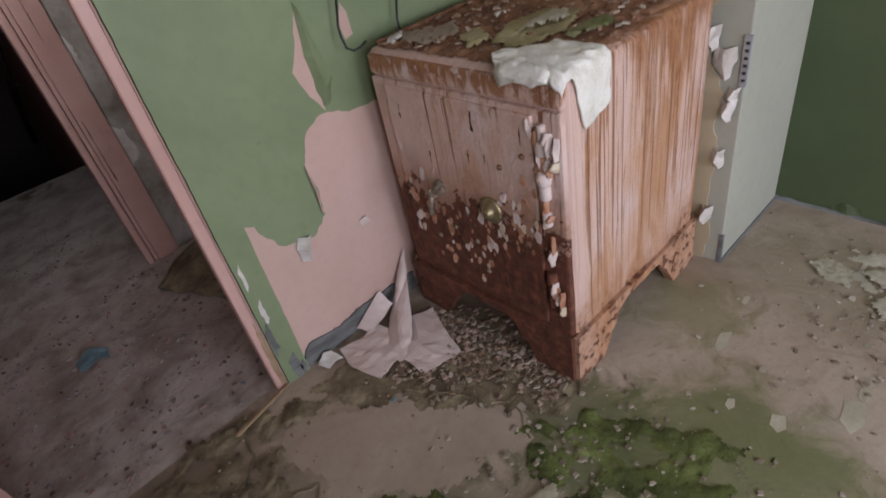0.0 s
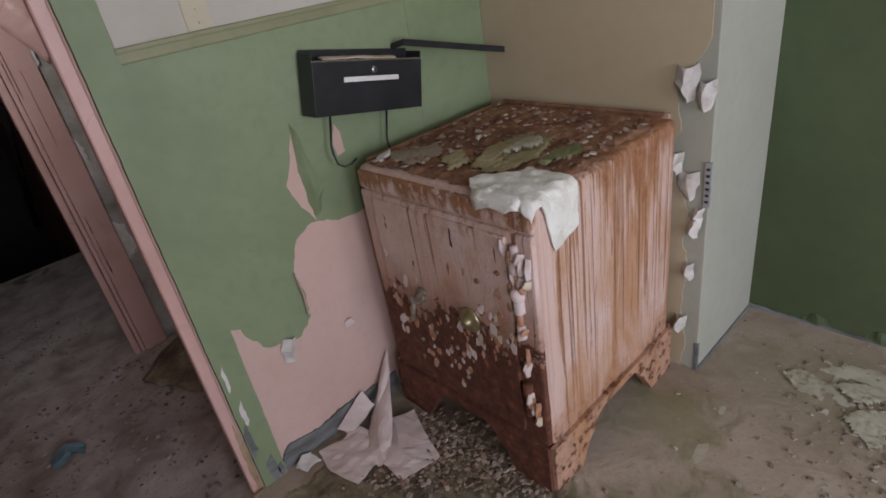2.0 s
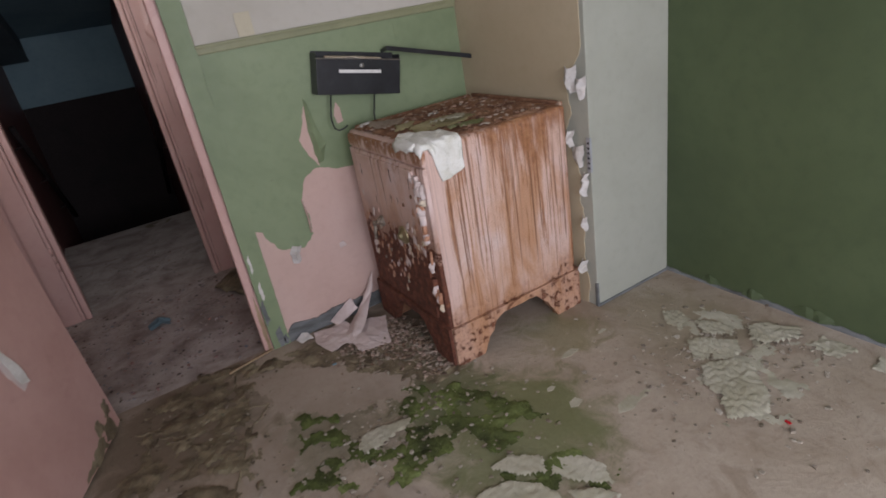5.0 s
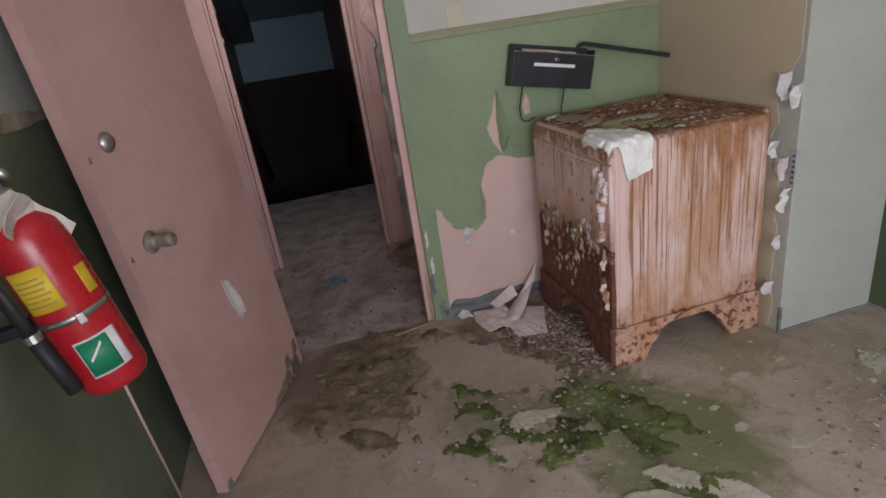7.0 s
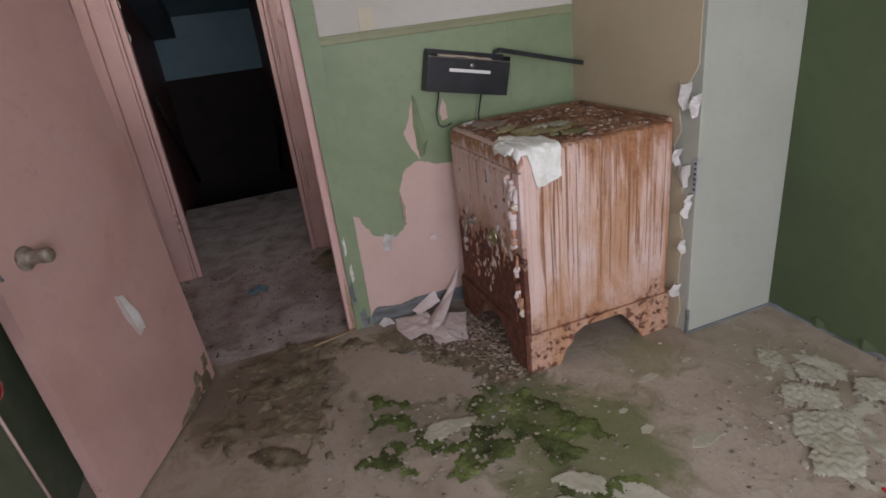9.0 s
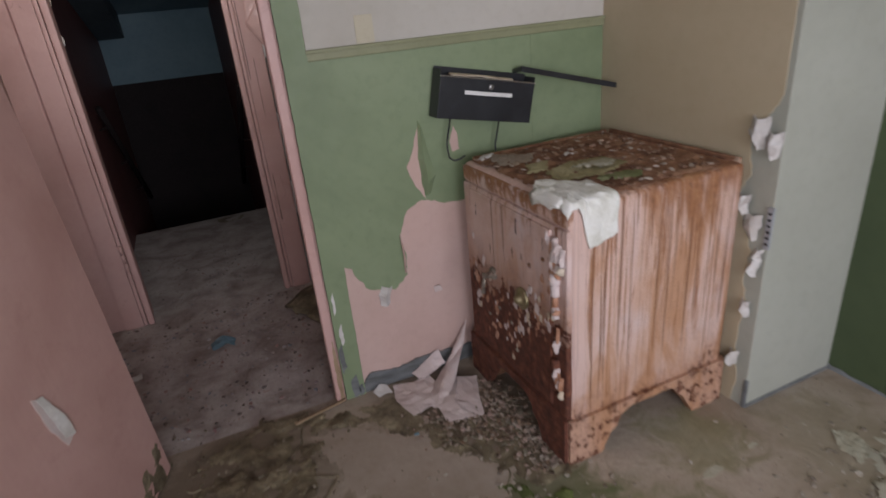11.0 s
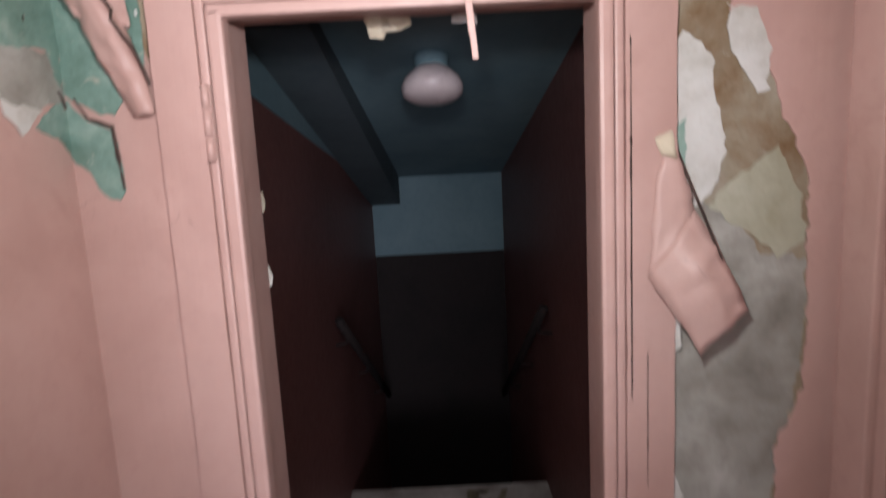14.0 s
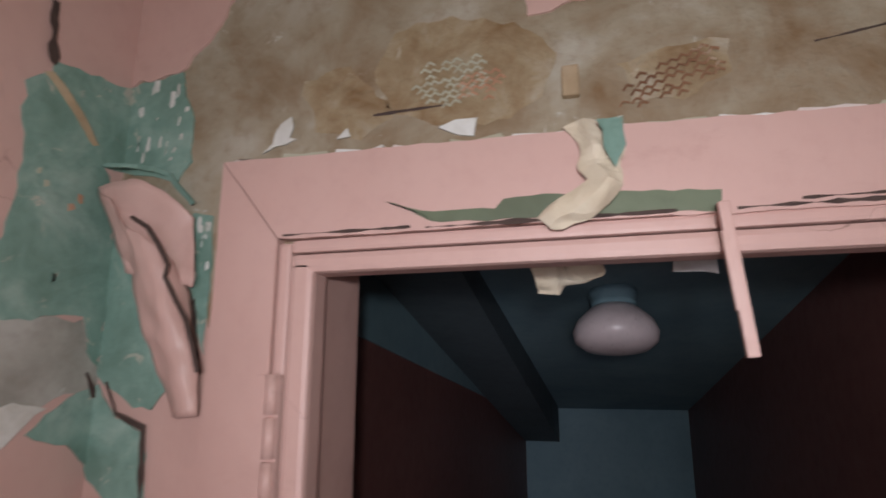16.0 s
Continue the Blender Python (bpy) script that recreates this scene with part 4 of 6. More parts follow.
# bracket feet: four boards with cut-out arches
arch = [(0.0, 0.0), (0.13, 0.0), (0.15, 0.03), (0.165, 0.075), (0.195, 0.09), (0.215, 0.13), (0.26, 0.15), (0.44, 0.15), (0.47, 0.115), (0.5, 0.09), (0.525, 0.04), (0.55, 0.0), (S, 0.0), (S, 0.18), (0.0, 0.18)]
for name, place, mat in (("front_skirt", lambda u, v, h: Vector((0.02 - h, u, v)), SAFE_FRONT), ("side_skirt", lambda u, v, h: Vector((u, 0.02 - h, v)), SAFE_SIDE), ("side_skirt", lambda u, v, h: Vector((u, S - 0.02 + h, v)), SAFE_SIDE), ("back_skirt", lambda u, v, h: Vector((S - 0.02 + h, u, v)), SAFE_SIDE)):
    bm = NB()
    sheet(bm, ragged(arch, 0.015, 0.004, 2.0, (12, 13, 14)), place, 0.034)
    part(name, bm, mat, safe)
for x, y in ((0.02, 0.02), (S - 0.12, 0.02), (0.02, S - 0.12), (S - 0.12, S - 0.12)):
    bm = NB()
    box(bm, (x, y, 0.0), (x + 0.1, y + 0.1, 0.17), 0.006)
    part("foot", bm, RUST, safe)
# rusty top: raised rim at the back and a scaly crust
bm = NB()
box(bm, (S - 0.012, 0.02, 0.915), (S + 0.004, S - 0.02, 0.938), 0.004)
box(bm, (0.05, S - 0.012, 0.915), (S - 0.012, S + 0.002, 0.934), 0.004)
part("rim", bm, RUST, safe)
patch("rust_crust", [(1.43, 1.29), (2.06, 1.29), (2.06, 1.93), (1.43, 1.93)], 0.9235, 0.014, RUST, "flaky brown rust crust on the safe top", "rust", 0.0085, 0.02, 4.0, 0.0, lumps=40).matrix_world = ON_SAFE
chips("rust_scale", 420, lambda r: (r.uniform(1.44, 2.05), r.uniform(1.3, 1.92), 0.932), 0.011, CHIPS_RUST, "loose rust scales lying on the safe", "rust", 5, 0.25).matrix_world = ON_SAFE
for k, (o, mt, z) in enumerate((
        ([(1.52, 1.566), (1.66, 1.63), (1.79, 1.6), (1.816, 1.49), (1.73, 1.46), (1.62, 1.42), (1.493, 1.473)], OLIVE, 0.944),
        ([(1.60, 1.54), (1.76, 1.57), (1.8, 1.5), (1.7, 1.47)], CRUST, 0.953),
        ([(1.62, 1.41), (1.74, 1.43), (1.79, 1.39), (1.74, 1.34), (1.6, 1.37)], MOSS_PALE, 0.943),
        ([(1.46, 1.60), (1.53, 1.72), (1.62, 1.7), (1.56, 1.58)], OLIVE, 0.942),
        ([(1.44, 1.75), (1.5, 1.9), (1.66, 1.85), (1.58, 1.72)], SCREED, 0.941),
        ([(1.43, 1.86), (1.47, 1.93), (1.55, 1.92), (1.5, 1.87)], CHALK, 0.943),
        ([(1.66, 1.7), (1.72, 1.74), (1.76, 1.69)], CHALK, 0.942))):
    patch("plaster_flake", o, z - 0.012, 0.016, mt, "fallen crust of old paint lying on the rusted safe top", "flake", 0.0065, 0.02, 3.0 + k, kind="", lumps=9, edge=0.008, group="flakes on the safe").matrix_world = ON_SAFE

# white crusted cloth over the safe's corner
bm = NB()
rows = []
for i in range(15):
    u = i / 14
    x = 1.392 + 0.178 * u
    back = 1.405 + 0.085 * math.sin(math.pi * min(1, u * 1.1 + 0.12))
    drop = 0.012 + 0.13 * max(0.0, min(1.0, (u - 0.26) / 0.14)) * (1 - max(0.0, (u - 0.62)) * 0.55)
    row = []
    top_z = 0.946 - (0.03 if u < 0.04 else 0.0)
    run = (back - 1.262) + drop
    for j in range(13):
        d = run * j / 12
        flat = back - 1.262
        if d < flat - 0.02:
            p = Vector((x, back - d, top_z))
        elif d < flat + 0.015:
            a = (d - flat + 0.02) / 0.035 * math.pi / 2
            p = Vector((x, 1.278 - 0.026 * math.sin(a), top_z - 0.026 * (1 - math.cos(a))))
        else:
            p = Vector((x, 1.252, top_z - 0.026 - (d - flat - 0.015)))
        row.append(p + Vector((0, 0, 0.006 * noise.noise(p * 24) if j < 7 else 0)))
    rows.append(row)
flap(bm, rows, 0.006, 0.006, 3.0)
RAG = tagged(part("cloth", bm, LINTY, None, "", True), "stiff white crusted rag draped over the safe corner", "rag")
RAG.matrix_world = ON_SAFE
bm = NB()
flap(bm, [[(1.40, 1.43, 0.945), (1.41, 1.36, 0.95), (1.41, 1.29, 0.945)], [(1.383, 1.425, 0.93), (1.382, 1.36, 0.928), (1.382, 1.285, 0.925)], [(1.384, 1.42, 0.9), (1.382, 1.37, 0.918), (1.382, 1.32, 0.912)]], 0.005, 0.006, 8.0)
part("fold", bm, LINTY, RAG, "", True)


# ---- room: the open door ----
door = thing("door", pose(0.128, 1.937, 0, 0, 0, 68.5) @ pose(0, 0, 0, -2.95), "open pink wooden door leaning back on its hinges", "door")
bm = NB()
sheet(bm, ragged([(-0.797, 0.012), (-0.05, 0.012), (0.0, 0.02), (0.0, 2.02), (-0.797, 2.02)], 0.02, 0.0012, 1.0), lambda u, v, h: Vector((u, 0.022 - h, v)), 0.044)
leaf = part("leaf", bm, PINK, door)
bm = NB()
lathe(bm, [(0.03, 0), (0.03, 0.004), (0.024, 0.01), (0.019, 0.016), (0.008, 0.018)], pose(-0.682, -0.022, 1.233, 90, 0, 0), 22)
part("deadbolt", bm, STEEL, door, "dull steel deadbolt rose", True)
bm = NB()
lathe(bm, [(0.036, 0), (0.036, 0.004), (0.03, 0.012), (0.02, 0.014), (0.02, 0.05), (0.022, 0.056), (0.022, 0.075), (0.018, 0.08)], pose(-0.672, -0.022, 0.915, 90, 0, 0), 22)
part("door_knob", bm, CORRODED, door, "steel door knob stub on its rose", True)
face = lambda u, v, h: Vector((u, -0.022 - h, v))
skin("torn_paint", [(-0.4, 0.64), (-0.375, 0.625), (-0.325, 0.54), (-0.314, 0.475), (-0.355, 0.455), (-0.385, 0.53)], face, SHEETPINK, door, 0.0012, 0.004, 2.0)
bm = NB()
flap(bm, [[(-0.388, -0.024, 0.635), (-0.365, -0.028, 0.63)], [(-0.37, -0.026, 0.545), (-0.335, -0.036, 0.54)], [(-0.355, -0.024, 0.475), (-0.323, -0.032, 0.47)]], 0.001, 0.004, 6)
part("paint_curl", bm, CHALK, door)
for k, (u, v, w, h) in enumerate(((-0.09, 0.05, 0.05, 0.05), (-0.2, 0.035, 0.06, 0.03), (-0.05, 0.12, 0.03, 0.04), (-0.3, 0.03, 0.05, 0.02), (-0.14, 0.1, 0.03, 0.03), (-0.775, 0.03, 0.02, 0.02), (-0.775, 0.9, 0.006, 0.012), (-0.77, 1.2, 0.006, 0.012))):
    skin("stain", [(u - w, v - h * 0.7), (u + w, v - h * 0.8), (u + w * 0.7, v + h), (u - w * 0.6, v + h * 0.6)], face, MULCH if k < 5 else ROTTED, door, 0.0008, 0.012 if k < 5 else 0.003, k)

# ---- room: the fire extinguisher ----
EX, EY = -0.162, 0.75
ext = thing("fire_extinguisher", pose(EX + 0.02, EY, 0.782, 0, -9, 0) @ Matrix.Scale(0.95, 4), "red fire extinguisher strapped to the green wall", "fire extinguisher")
bm = NB()
R = 0.075
lathe(bm, [(0.05, 0.0), (0.066, 0.006), (R, 0.024), (R, 0.375), (0.071, 0.405), (0.056, 0.432), (0.034, 0.45), (0.026, 0.456), (0.026, 0.475)], None, 40)
part("cylinder", bm, RED, ext, "", True)


def band(bm, z0, z1, r, a0, a1, thick=0.002, n=14, lean=0.0):
    """A strip bent round the cylinder between two angles."""
    pts = [[Vector((rr * math.cos(a), rr * math.sin(a), z + lean * (a - a0))) for z in (z0, z1) for rr in (r, r + thick)] for a in [a0 + (a1 - a0) * k / n for k in range(n + 1)]]
    vs = [[bm.verts.new(p) for p in row] for row in pts]
    for a, b in zip(vs, vs[1:]):
        bm.faces.new((a[1], b[1], b[3], a[3]))
        bm.faces.new((a[0], a[2], b[2], b[0]))
        bm.faces.new((a[2], a[3], b[3], b[2]))
        bm.faces.new((a[0], b[0], b[1], a[1]))
    bm.faces.new((vs[0][0], vs[0][1], vs[0][3], vs[0][2]))
    bm.faces.new((vs[-1][0], vs[-1][2], vs[-1][3], vs[-1][1]))
    return bm


T = math.radians
bm = NB()
band(bm, 0.195, 0.21, R, 0, 2 * math.pi, 0.0025, 40)
strap = part("strap", bm, STEEL, ext, "bright steel strap", True)
bm = NB()
box(bm, (-0.012, -0.009, 0.19), (0.02, 0.009, 0.215), 0.003, pose(0, 0, 0, 0, 0, -62) @ Matrix.Translation((R + 0.006, 0, 0)))
part("buckle", bm, STEEL, strap)
bm = NB()
band(bm, 0.235, 0.335, R + 0.0006, T(-128), T(-68), 0.001)
yl = part("warning_label", bm, YELLOW, ext, "yellow label with unreadable print", True)
for k in range(6):
    bm = NB()
    band(bm, 0.25 + 0.012 * k, 0.254 + 0.012 * k, R + 0.0018, T(-122 + 2 * (k % 3)), T(-76 - 5 * (k % 2)), 0.0004)
    part("print_line", bm, INK, yl)
bm = NB()
band(bm, 0.235, 0.3, R + 0.0006, T(-30), T(-8), 0.001)
part("warning_label", bm, YELLOW, ext, "edge of a yellow label", True)
bm = NB()
band(bm, 0.055, 0.15, R + 0.0006, T(-96), T(-28), 0.001)
gl = part("inspection_label", bm, LABELWHITE, ext, "green and white inspection label", True)
bm = NB()
band(bm, 0.06, 0.145, R + 0.0018, T(-93), T(-45), 0.0006)
part("green_field", bm, LABELGREEN, gl, "", True)
bm = NB()
band(bm, 0.094, 0.101, R + 0.0026, T(-84), T(-58), 0.0005, lean=0.075)
part("print_line", bm, LABELWHITE, gl)
bm = NB()
lathe(bm, [(0.029, 0.475), (0.029, 0.488), (0.018, 0.492), (0.017, 0.53), (0.024, 0.535), (0.022, 0.552), (0.008, 0.556)], None, 20)
valve = part("valve", bm, STEEL, ext, "chromed valve head", True)
bm = NB()
tube(bm, [(0.0, 0.0, 0.552), (0.0, -0.03, 0.566), (0.0, -0.09, 0.572), (0.0, -0.12, 0.565)], 0.008)
part("top_lever", bm, STEEL, valve, "", True)
bm = NB()
tube(bm, [(0.0, 0.0, 0.53), (0.0, -0.04, 0.527), (0.0, -0.1, 0.515)], 0.008)
part("carry_handle", bm, STEEL, valve, "", True)
bm = NB()
lathe(bm, [(0.019, 0), (0.019, 0.012), (0.015, 0.016)], pose(0.012, 0.014, 0.515, 0, 70, 60), 18)
part("gauge", bm, STEEL, valve, "small round pressure gauge", True)
bm = NB()
tube(bm, [(0.0, 0.02, 0.56), (0.0, 0.022, 0.6), (0.0, -0.01, 0.605), (0.0, -0.012, 0.57)], 0.0025, 6)
part("pin_ring", bm, STEEL, valve)
bm = NB()
tube(bm, [(-0.01, -0.025, 0.515), (-0.045, -0.06, 0.5), (-0.068, -0.078, 0.42), (-0.066, -0.08, 0.3), (-0.06, -0.082, 0.2)], 0.013, 12)
hose = part("hose", bm, RUBBER, ext, "black rubber hose", True)
bm = NB()
tube(bm, [(-0.06, -0.082, 0.2), (-0.056, -0.083, 0.13), (-0.05, -0.083, 0.05)], 0.017, 12)
part("nozzle", bm, RUBBER, hose, "", True)
bm = NB()
tube(bm, [(-0.06, -0.082, 0.19), (-0.06, -0.082, 0.208)], 0.0185, 14)
part("hose_clip", bm, STEEL, hose)
bm = NB()
box(bm, ((XW - EX) / 0.95, -0.02, 0.19), (-0.07, 0.02, 0.215), 0.004)
part("wall_bracket", bm, BLACK, ext)
for k, (r0, rx) in enumerate(((0, -18), (16, -30))):
    bm = NB()
    flap(bm, [[(-0.03, 0, 0.09), (0.0, 0.004, 0.095), (0.03, 0, 0.09)], [(-0.032, 0.012, 0.03), (0.0, 0.018, 0.035), (0.032, 0.012, 0.03)], [(-0.032, 0.0, -0.06), (0.0, -0.006, -0.065), (0.03, 0.0, -0.06)]], 0.0008, 0.004, k)
    tag_ob = part("inspection_tag", bm, PAPER, ext, "creased cream paper tag")
    tag_ob.matrix_local = pose(0.045, -0.025, 0.4, 32 + 12 * k, rx - 12, 25 + r0) @ Matrix.Diagonal((1.35, 1.35, 1.1, 1))

# conduit below the extinguisher, and the pale line on the west wall
bm = NB()
tube(bm, [(XW + 0.008, 1.18, 0.62), (XW + 0.008, 1.21, 0.35), (XW + 0.009, 1.25, 0.0)], 0.005, 10)
tagged(part("conduit", bm, PLASTER_PINK, None, "", True), "thin pale pipe running down the green wall", "pipe")
bm = NB()
sheet(bm, ragged([(-2.6, 1.315), (1.99, 1.315), (1.99, 1.35), (-2.6, 1.35)], 0.03, 0.008, 9.0), on_west(XW), 0.004)
setting("paint_line", bm, PLASTER, "ragged grey strip where the green paint ends", "trim")

# ---- floor of the room ----
patch("moss", [(0.628, 1.074), (0.743, 1.434), (0.869, 1.376), (0.898, 1.172), (1.078, 1.115), (1.165, 1.271), (1.372, 1.165), (1.387, 1.009), (1.473, 0.863), (1.425, 0.688), (1.313, 0.707), (1.221, 0.794), (1.109, 0.862), (0.962, 0.856), (0.792, 0.919)], 0, 0.011, MOSS, "dark green moss on the wet floor", "moss", 0.008, 0.09, 2.0, 0.2)
patch("moss", [(0.993, 0.628), (1.186, 0.706), (1.436, 0.61), (1.543, 0.416), (1.25, 0.395), (1.051, 0.443)], 0, 0.009, MOSS, "dark green moss on the wet floor", "moss", 0.009, 0.08, 12.0, 0.05)
patch("mulch", [(0.118, 1.46), (0.2, 1.801), (0.483, 2.046), (0.803, 1.931), (0.742, 1.775), (0.62, 1.657), (0.59, 1.463), (0.524, 1.19), (0.329, 1.17)], 0, 0.014, MULCH, "wet brown mulch of rotted paint on the floor", "dirt", 0.009, 0.07, 3.0, 0.25, lumps=16)
patch("mulch", [(0.734, 1.93), (0.98, 1.922), (1.385, 1.661), (1.426, 1.223), (1.261, 1.193), (1.1, 1.465), (0.841, 1.756)], 0, 0.006, MULCH, "dark dirt below the safe and wall", "dirt", 0.011, 0.05, 7.0, 0.3)
patch("worn_coating", [(0.612, 1.813), (0.767, 1.853), (1.043, 1.64), (1.225, 1.329), (1.112, 1.212), (0.891, 1.328), (0.726, 1.483), (0.68, 1.619)], 0, 0.004, SCREED, "worn brown floor coating with broken edge", "floor coating", 0.011, 0.05, 21.0, lumps=5)
patch("worn_coating", [(0.478, 1.122), (0.56, 1.462), (0.71, 1.415), (0.611, 1.025), (0.932, 0.88), (1.044, 0.589), (0.647, 0.684)], 0, 0.003, SCREED, "worn brown floor coating with broken edge", "floor coating", 0.012, 0.06, 31.0, lumps=5)


for k, o in enumerate((
        [(2.15, 0.72), (2.222, 0.693), (2.291, 0.589), (2.237, 0.534), (2.152, 0.547), (2.065, 0.634)],
        [(2.075, 0.602), (2.182, 0.533), (2.188, 0.469), (2.077, 0.335), (1.998, 0.285), (1.882, 0.367), (1.961, 0.44), (1.974, 0.518)],
        [(2.274, 0.929), (2.316, 0.883), (2.291, 0.799), (2.213, 0.789), (2.219, 0.867)],
        [(2.295, 0.788), (2.361, 0.713), (2.365, 0.639), (2.297, 0.611), (2.239, 0.705)],
        [(2.381, 0.634), (2.469, 0.576), (2.516, 0.469), (2.442, 0.431), (2.345, 0.484), (2.312, 0.556)],
        [(2.428, 0.401), (2.526, 0.401), (2.513, 0.265), (2.414, 0.284)],
        [(2.437, 0.206), (2.526, 0.207), (2.501, 0.109), (2.412, 0.128)],
        [(0.857, 1.096), (0.901, 1.138), (0.99, 1.143), (1.088, 1.099), (1.074, 1.076), (0.939, 1.036), (0.865, 1.041)],
        [(1.042, 0.638), (1.102, 0.662), (1.189, 0.638), (1.241, 0.57), (1.27, 0.493), (1.205, 0.424), (1.037, 0.531)],
        [(1.167, 0.711), (1.248, 0.726), (1.337, 0.644), (1.293, 0.582), (1.2, 0.654)],
        [(1.341, 0.639), (1.429, 0.571), (1.451, 0.494), (1.419, 0.406), (1.352, 0.474), (1.3, 0.571)],
        [(0.679, 0.412), (0.815, 0.452), (0.86, 0.335), (0.744, 0.296)],
        [(1.284, 0.493), (1.365, 0.445), (1.408, 0.377), (1.289, 0.396)])):
    patch("plaster_slab", o, 0.0 if k < 7 else 0.004, 0.019 if k < 7 else 0.012, CRUST, "broken skin of cream plaster lying on the floor", "plaster slab", 0.0075, 0.016, k * 1.7, kind="", lumps=4, edge=0.004, group="fallen plaster slabs")
patch("plaster_crumble", [(2.303, 0.964), (2.429, 0.79), (2.472, 0.498), (2.433, 0.303), (1.943, 0.262), (1.857, 0.418), (2.068, 0.74)], 0, 0.006, CRUST, "crumbled cream plaster on the floor", "plaster", 0.012, 0.08, 4.0, -0.05)

# broken edges of the floor coating, as dark wandering cracks
for k, pts in enumerate((
        [(0.684, 1.594, 0.001), (0.558, 1.459, 0.001), (0.506, 1.312, 0.001), (0.420, 1.145, 0.001)],
        [(0.621, 1.932, 0.001), (0.601, 1.819, 0.001), (0.491, 1.744, 0.001), (0.342, 1.710, 0.001), (0.189, 1.800, 0.001)],
        [(0.982, 1.742, 0.001), (1.125, 1.534, 0.001), (1.217, 1.330, 0.001), (1.159, 1.237, 0.001)],
        [(0.210, 1.617, 0.001), (0.265, 1.715, 0.001), (0.361, 1.632, 0.001), (0.496, 1.683, 0.001), (0.684, 1.594, 0.001)])):
    fine = []
    for a, b in zip(pts, pts[1:]):
        a, b = Vector(a), Vector(b)
        n = max(2, int((b - a).length / 0.012))
        fine += [a.lerp(b, i / n) for i in range(n)]
    fine.append(Vector(pts[-1]))
    for p in fine:
        p.x += 0.012 * noise.noise(p * 31 + Vector((k, 0, 0)))
        p.y += 0.012 * noise.noise(p * 31 + Vector((0, k, 5)))
    bm = NB()
    tube(bm, fine, 0.0042, 6)
    part("floor_crack", bm, MULCH, FLOOR)
# scuffs of pale plaster trodden into the floor
for k, (x, y, a, b) in enumerate(((1.779, 0.989, 0.050, 0.018), (1.717, 0.631, 0.060, 0.030), (1.589, 0.761, 0.030, 0.020), (1.801, 0.631, 0.030, 0.015), (1.576, 0.878, 0.020, 0.012), (1.986, 1.008, 0.025, 0.010))):
    skin("plaster_scuff", [(x - a, y - b * 0.4), (x - a * 0.2, y - b), (x + a, y - b * 0.3), (x + a * 0.6, y + b), (x - a * 0.5, y + b * 0.7)], on_floor(0.0), CRUST, FLOOR, 0.0012, 0.003, 110.0 + k, step=0.01)

# torn skins of pink paint under the wall
for k, rows in enumerate((
        [[(1.3, 1.975, 0.04), (1.35, 1.985, 0.12), (1.4, 1.985, 0.2)], [(1.19, 1.89, 0.012), (1.27, 1.92, 0.06), (1.36, 1.95, 0.11)], [(1.11, 1.8, 0.008), (1.17, 1.8, 0.03), (1.25, 1.82, 0.04)], [(1.12, 1.74, 0.008), (1.14, 1.74, 0.012), (1.17, 1.745, 0.012)]],
        [[(1.02, 1.96, 0.01), (1.1, 1.93, 0.018), (1.18, 1.95, 0.02)], [(1.0, 1.86, 0.008), (1.1, 1.85, 0.022), (1.2, 1.86, 0.012)], [(1.03, 1.74, 0.008), (1.1, 1.75, 0.014), (1.16, 1.77, 0.008)]],
        [[(1.2, 1.88, 0.012), (1.28, 1.86, 0.02), (1.36, 1.84, 0.01)], [(1.13, 1.74, 0.01), (1.2, 1.73, 0.022), (1.3, 1.7, 0.01)], [(1.13, 1.64, 0.008), (1.2, 1.62, 0.014), (1.27, 1.61, 0.008)]],
        [[(1.12, 1.985, 0.02), (1.18, 1.98, 0.06), (1.25, 1.985, 0.1)], [(1.14, 1.93, 0.01), (1.19, 1.92, 0.04), (1.26, 1.93, 0.06)]],
        [[(0.93, 1.96, 0.008), (0.97, 1.975, 0.03), (1.0, 1.97, 0.02)], [(0.95, 1.92, 0.006), (0.98, 1.925, 0.012), (1.01, 1.92, 0.008)]])):
    bm = NB()
    flap(bm, rows, 0.0018, 0.006, k * 2.0)
    tagged(part("paint_skin", bm, SHEETPINK if k != 4 else CHALK), "torn pale pink skin of fallen wall paint", "paint skin", "fallen paint skins")
bm = NB()
box(bm, (-0.11, -0.006, 0.0), (0.11, 0.006, 0.008), 0.002)
splinter = tagged(part("wood_strip", bm, WOOD), "thin broken strip of bare wood on the floor", "wood strip")
splinter.matrix_world = pose(0.71, 1.955, 0.009, 0, 0, 12)

chips("paint_rubble", 1100, lambda r: (lambda a: (1.12 + 0.3 * a + r.gauss(0, 0.06), 1.82 - 0.52 * r.random() * (0.4 + 0.6 * a) - 0.05 * a, 0.006))(r.random()), 0.009, CHIPS_SAFE, "rubble of paint and rust chips below the safe", "rubble", 1)
chips("paint_rubble", 420, lambda r: (1.33 + r.gauss(0, 0.05), 1.24 + r.random() * 0.6, 0.004), 0.010, CHIPS_SAFE, "rubble of paint and rust chips below the safe", "rubble", 2)
chips("plaster_crumbs", 520, lambda r: (r.uniform(0.3, 2.5), r.uniform(-0.2, 1.15), 0.0), 0.007, CHIPS_FLOOR, "crumbs of plaster scattered over the floor", "crumbs", 3)
chips("plaster_crumbs", 420, lambda r: (2.15 + r.gauss(0, 0.2), 0.55 + r.gauss(0, 0.2), 0.002), 0.009, CHIPS_FLOOR, "crumbs of plaster round the fallen slabs", "crumbs", 4)
chips("plaster_crumbs", 380, lambda r: (0.4 + r.gauss(0, 0.17), 1.65 + r.gauss(0, 0.2), 0.007), 0.006, CHIPS_MULCH, "crumbs of paint in the wet dirt", "crumbs", 6)
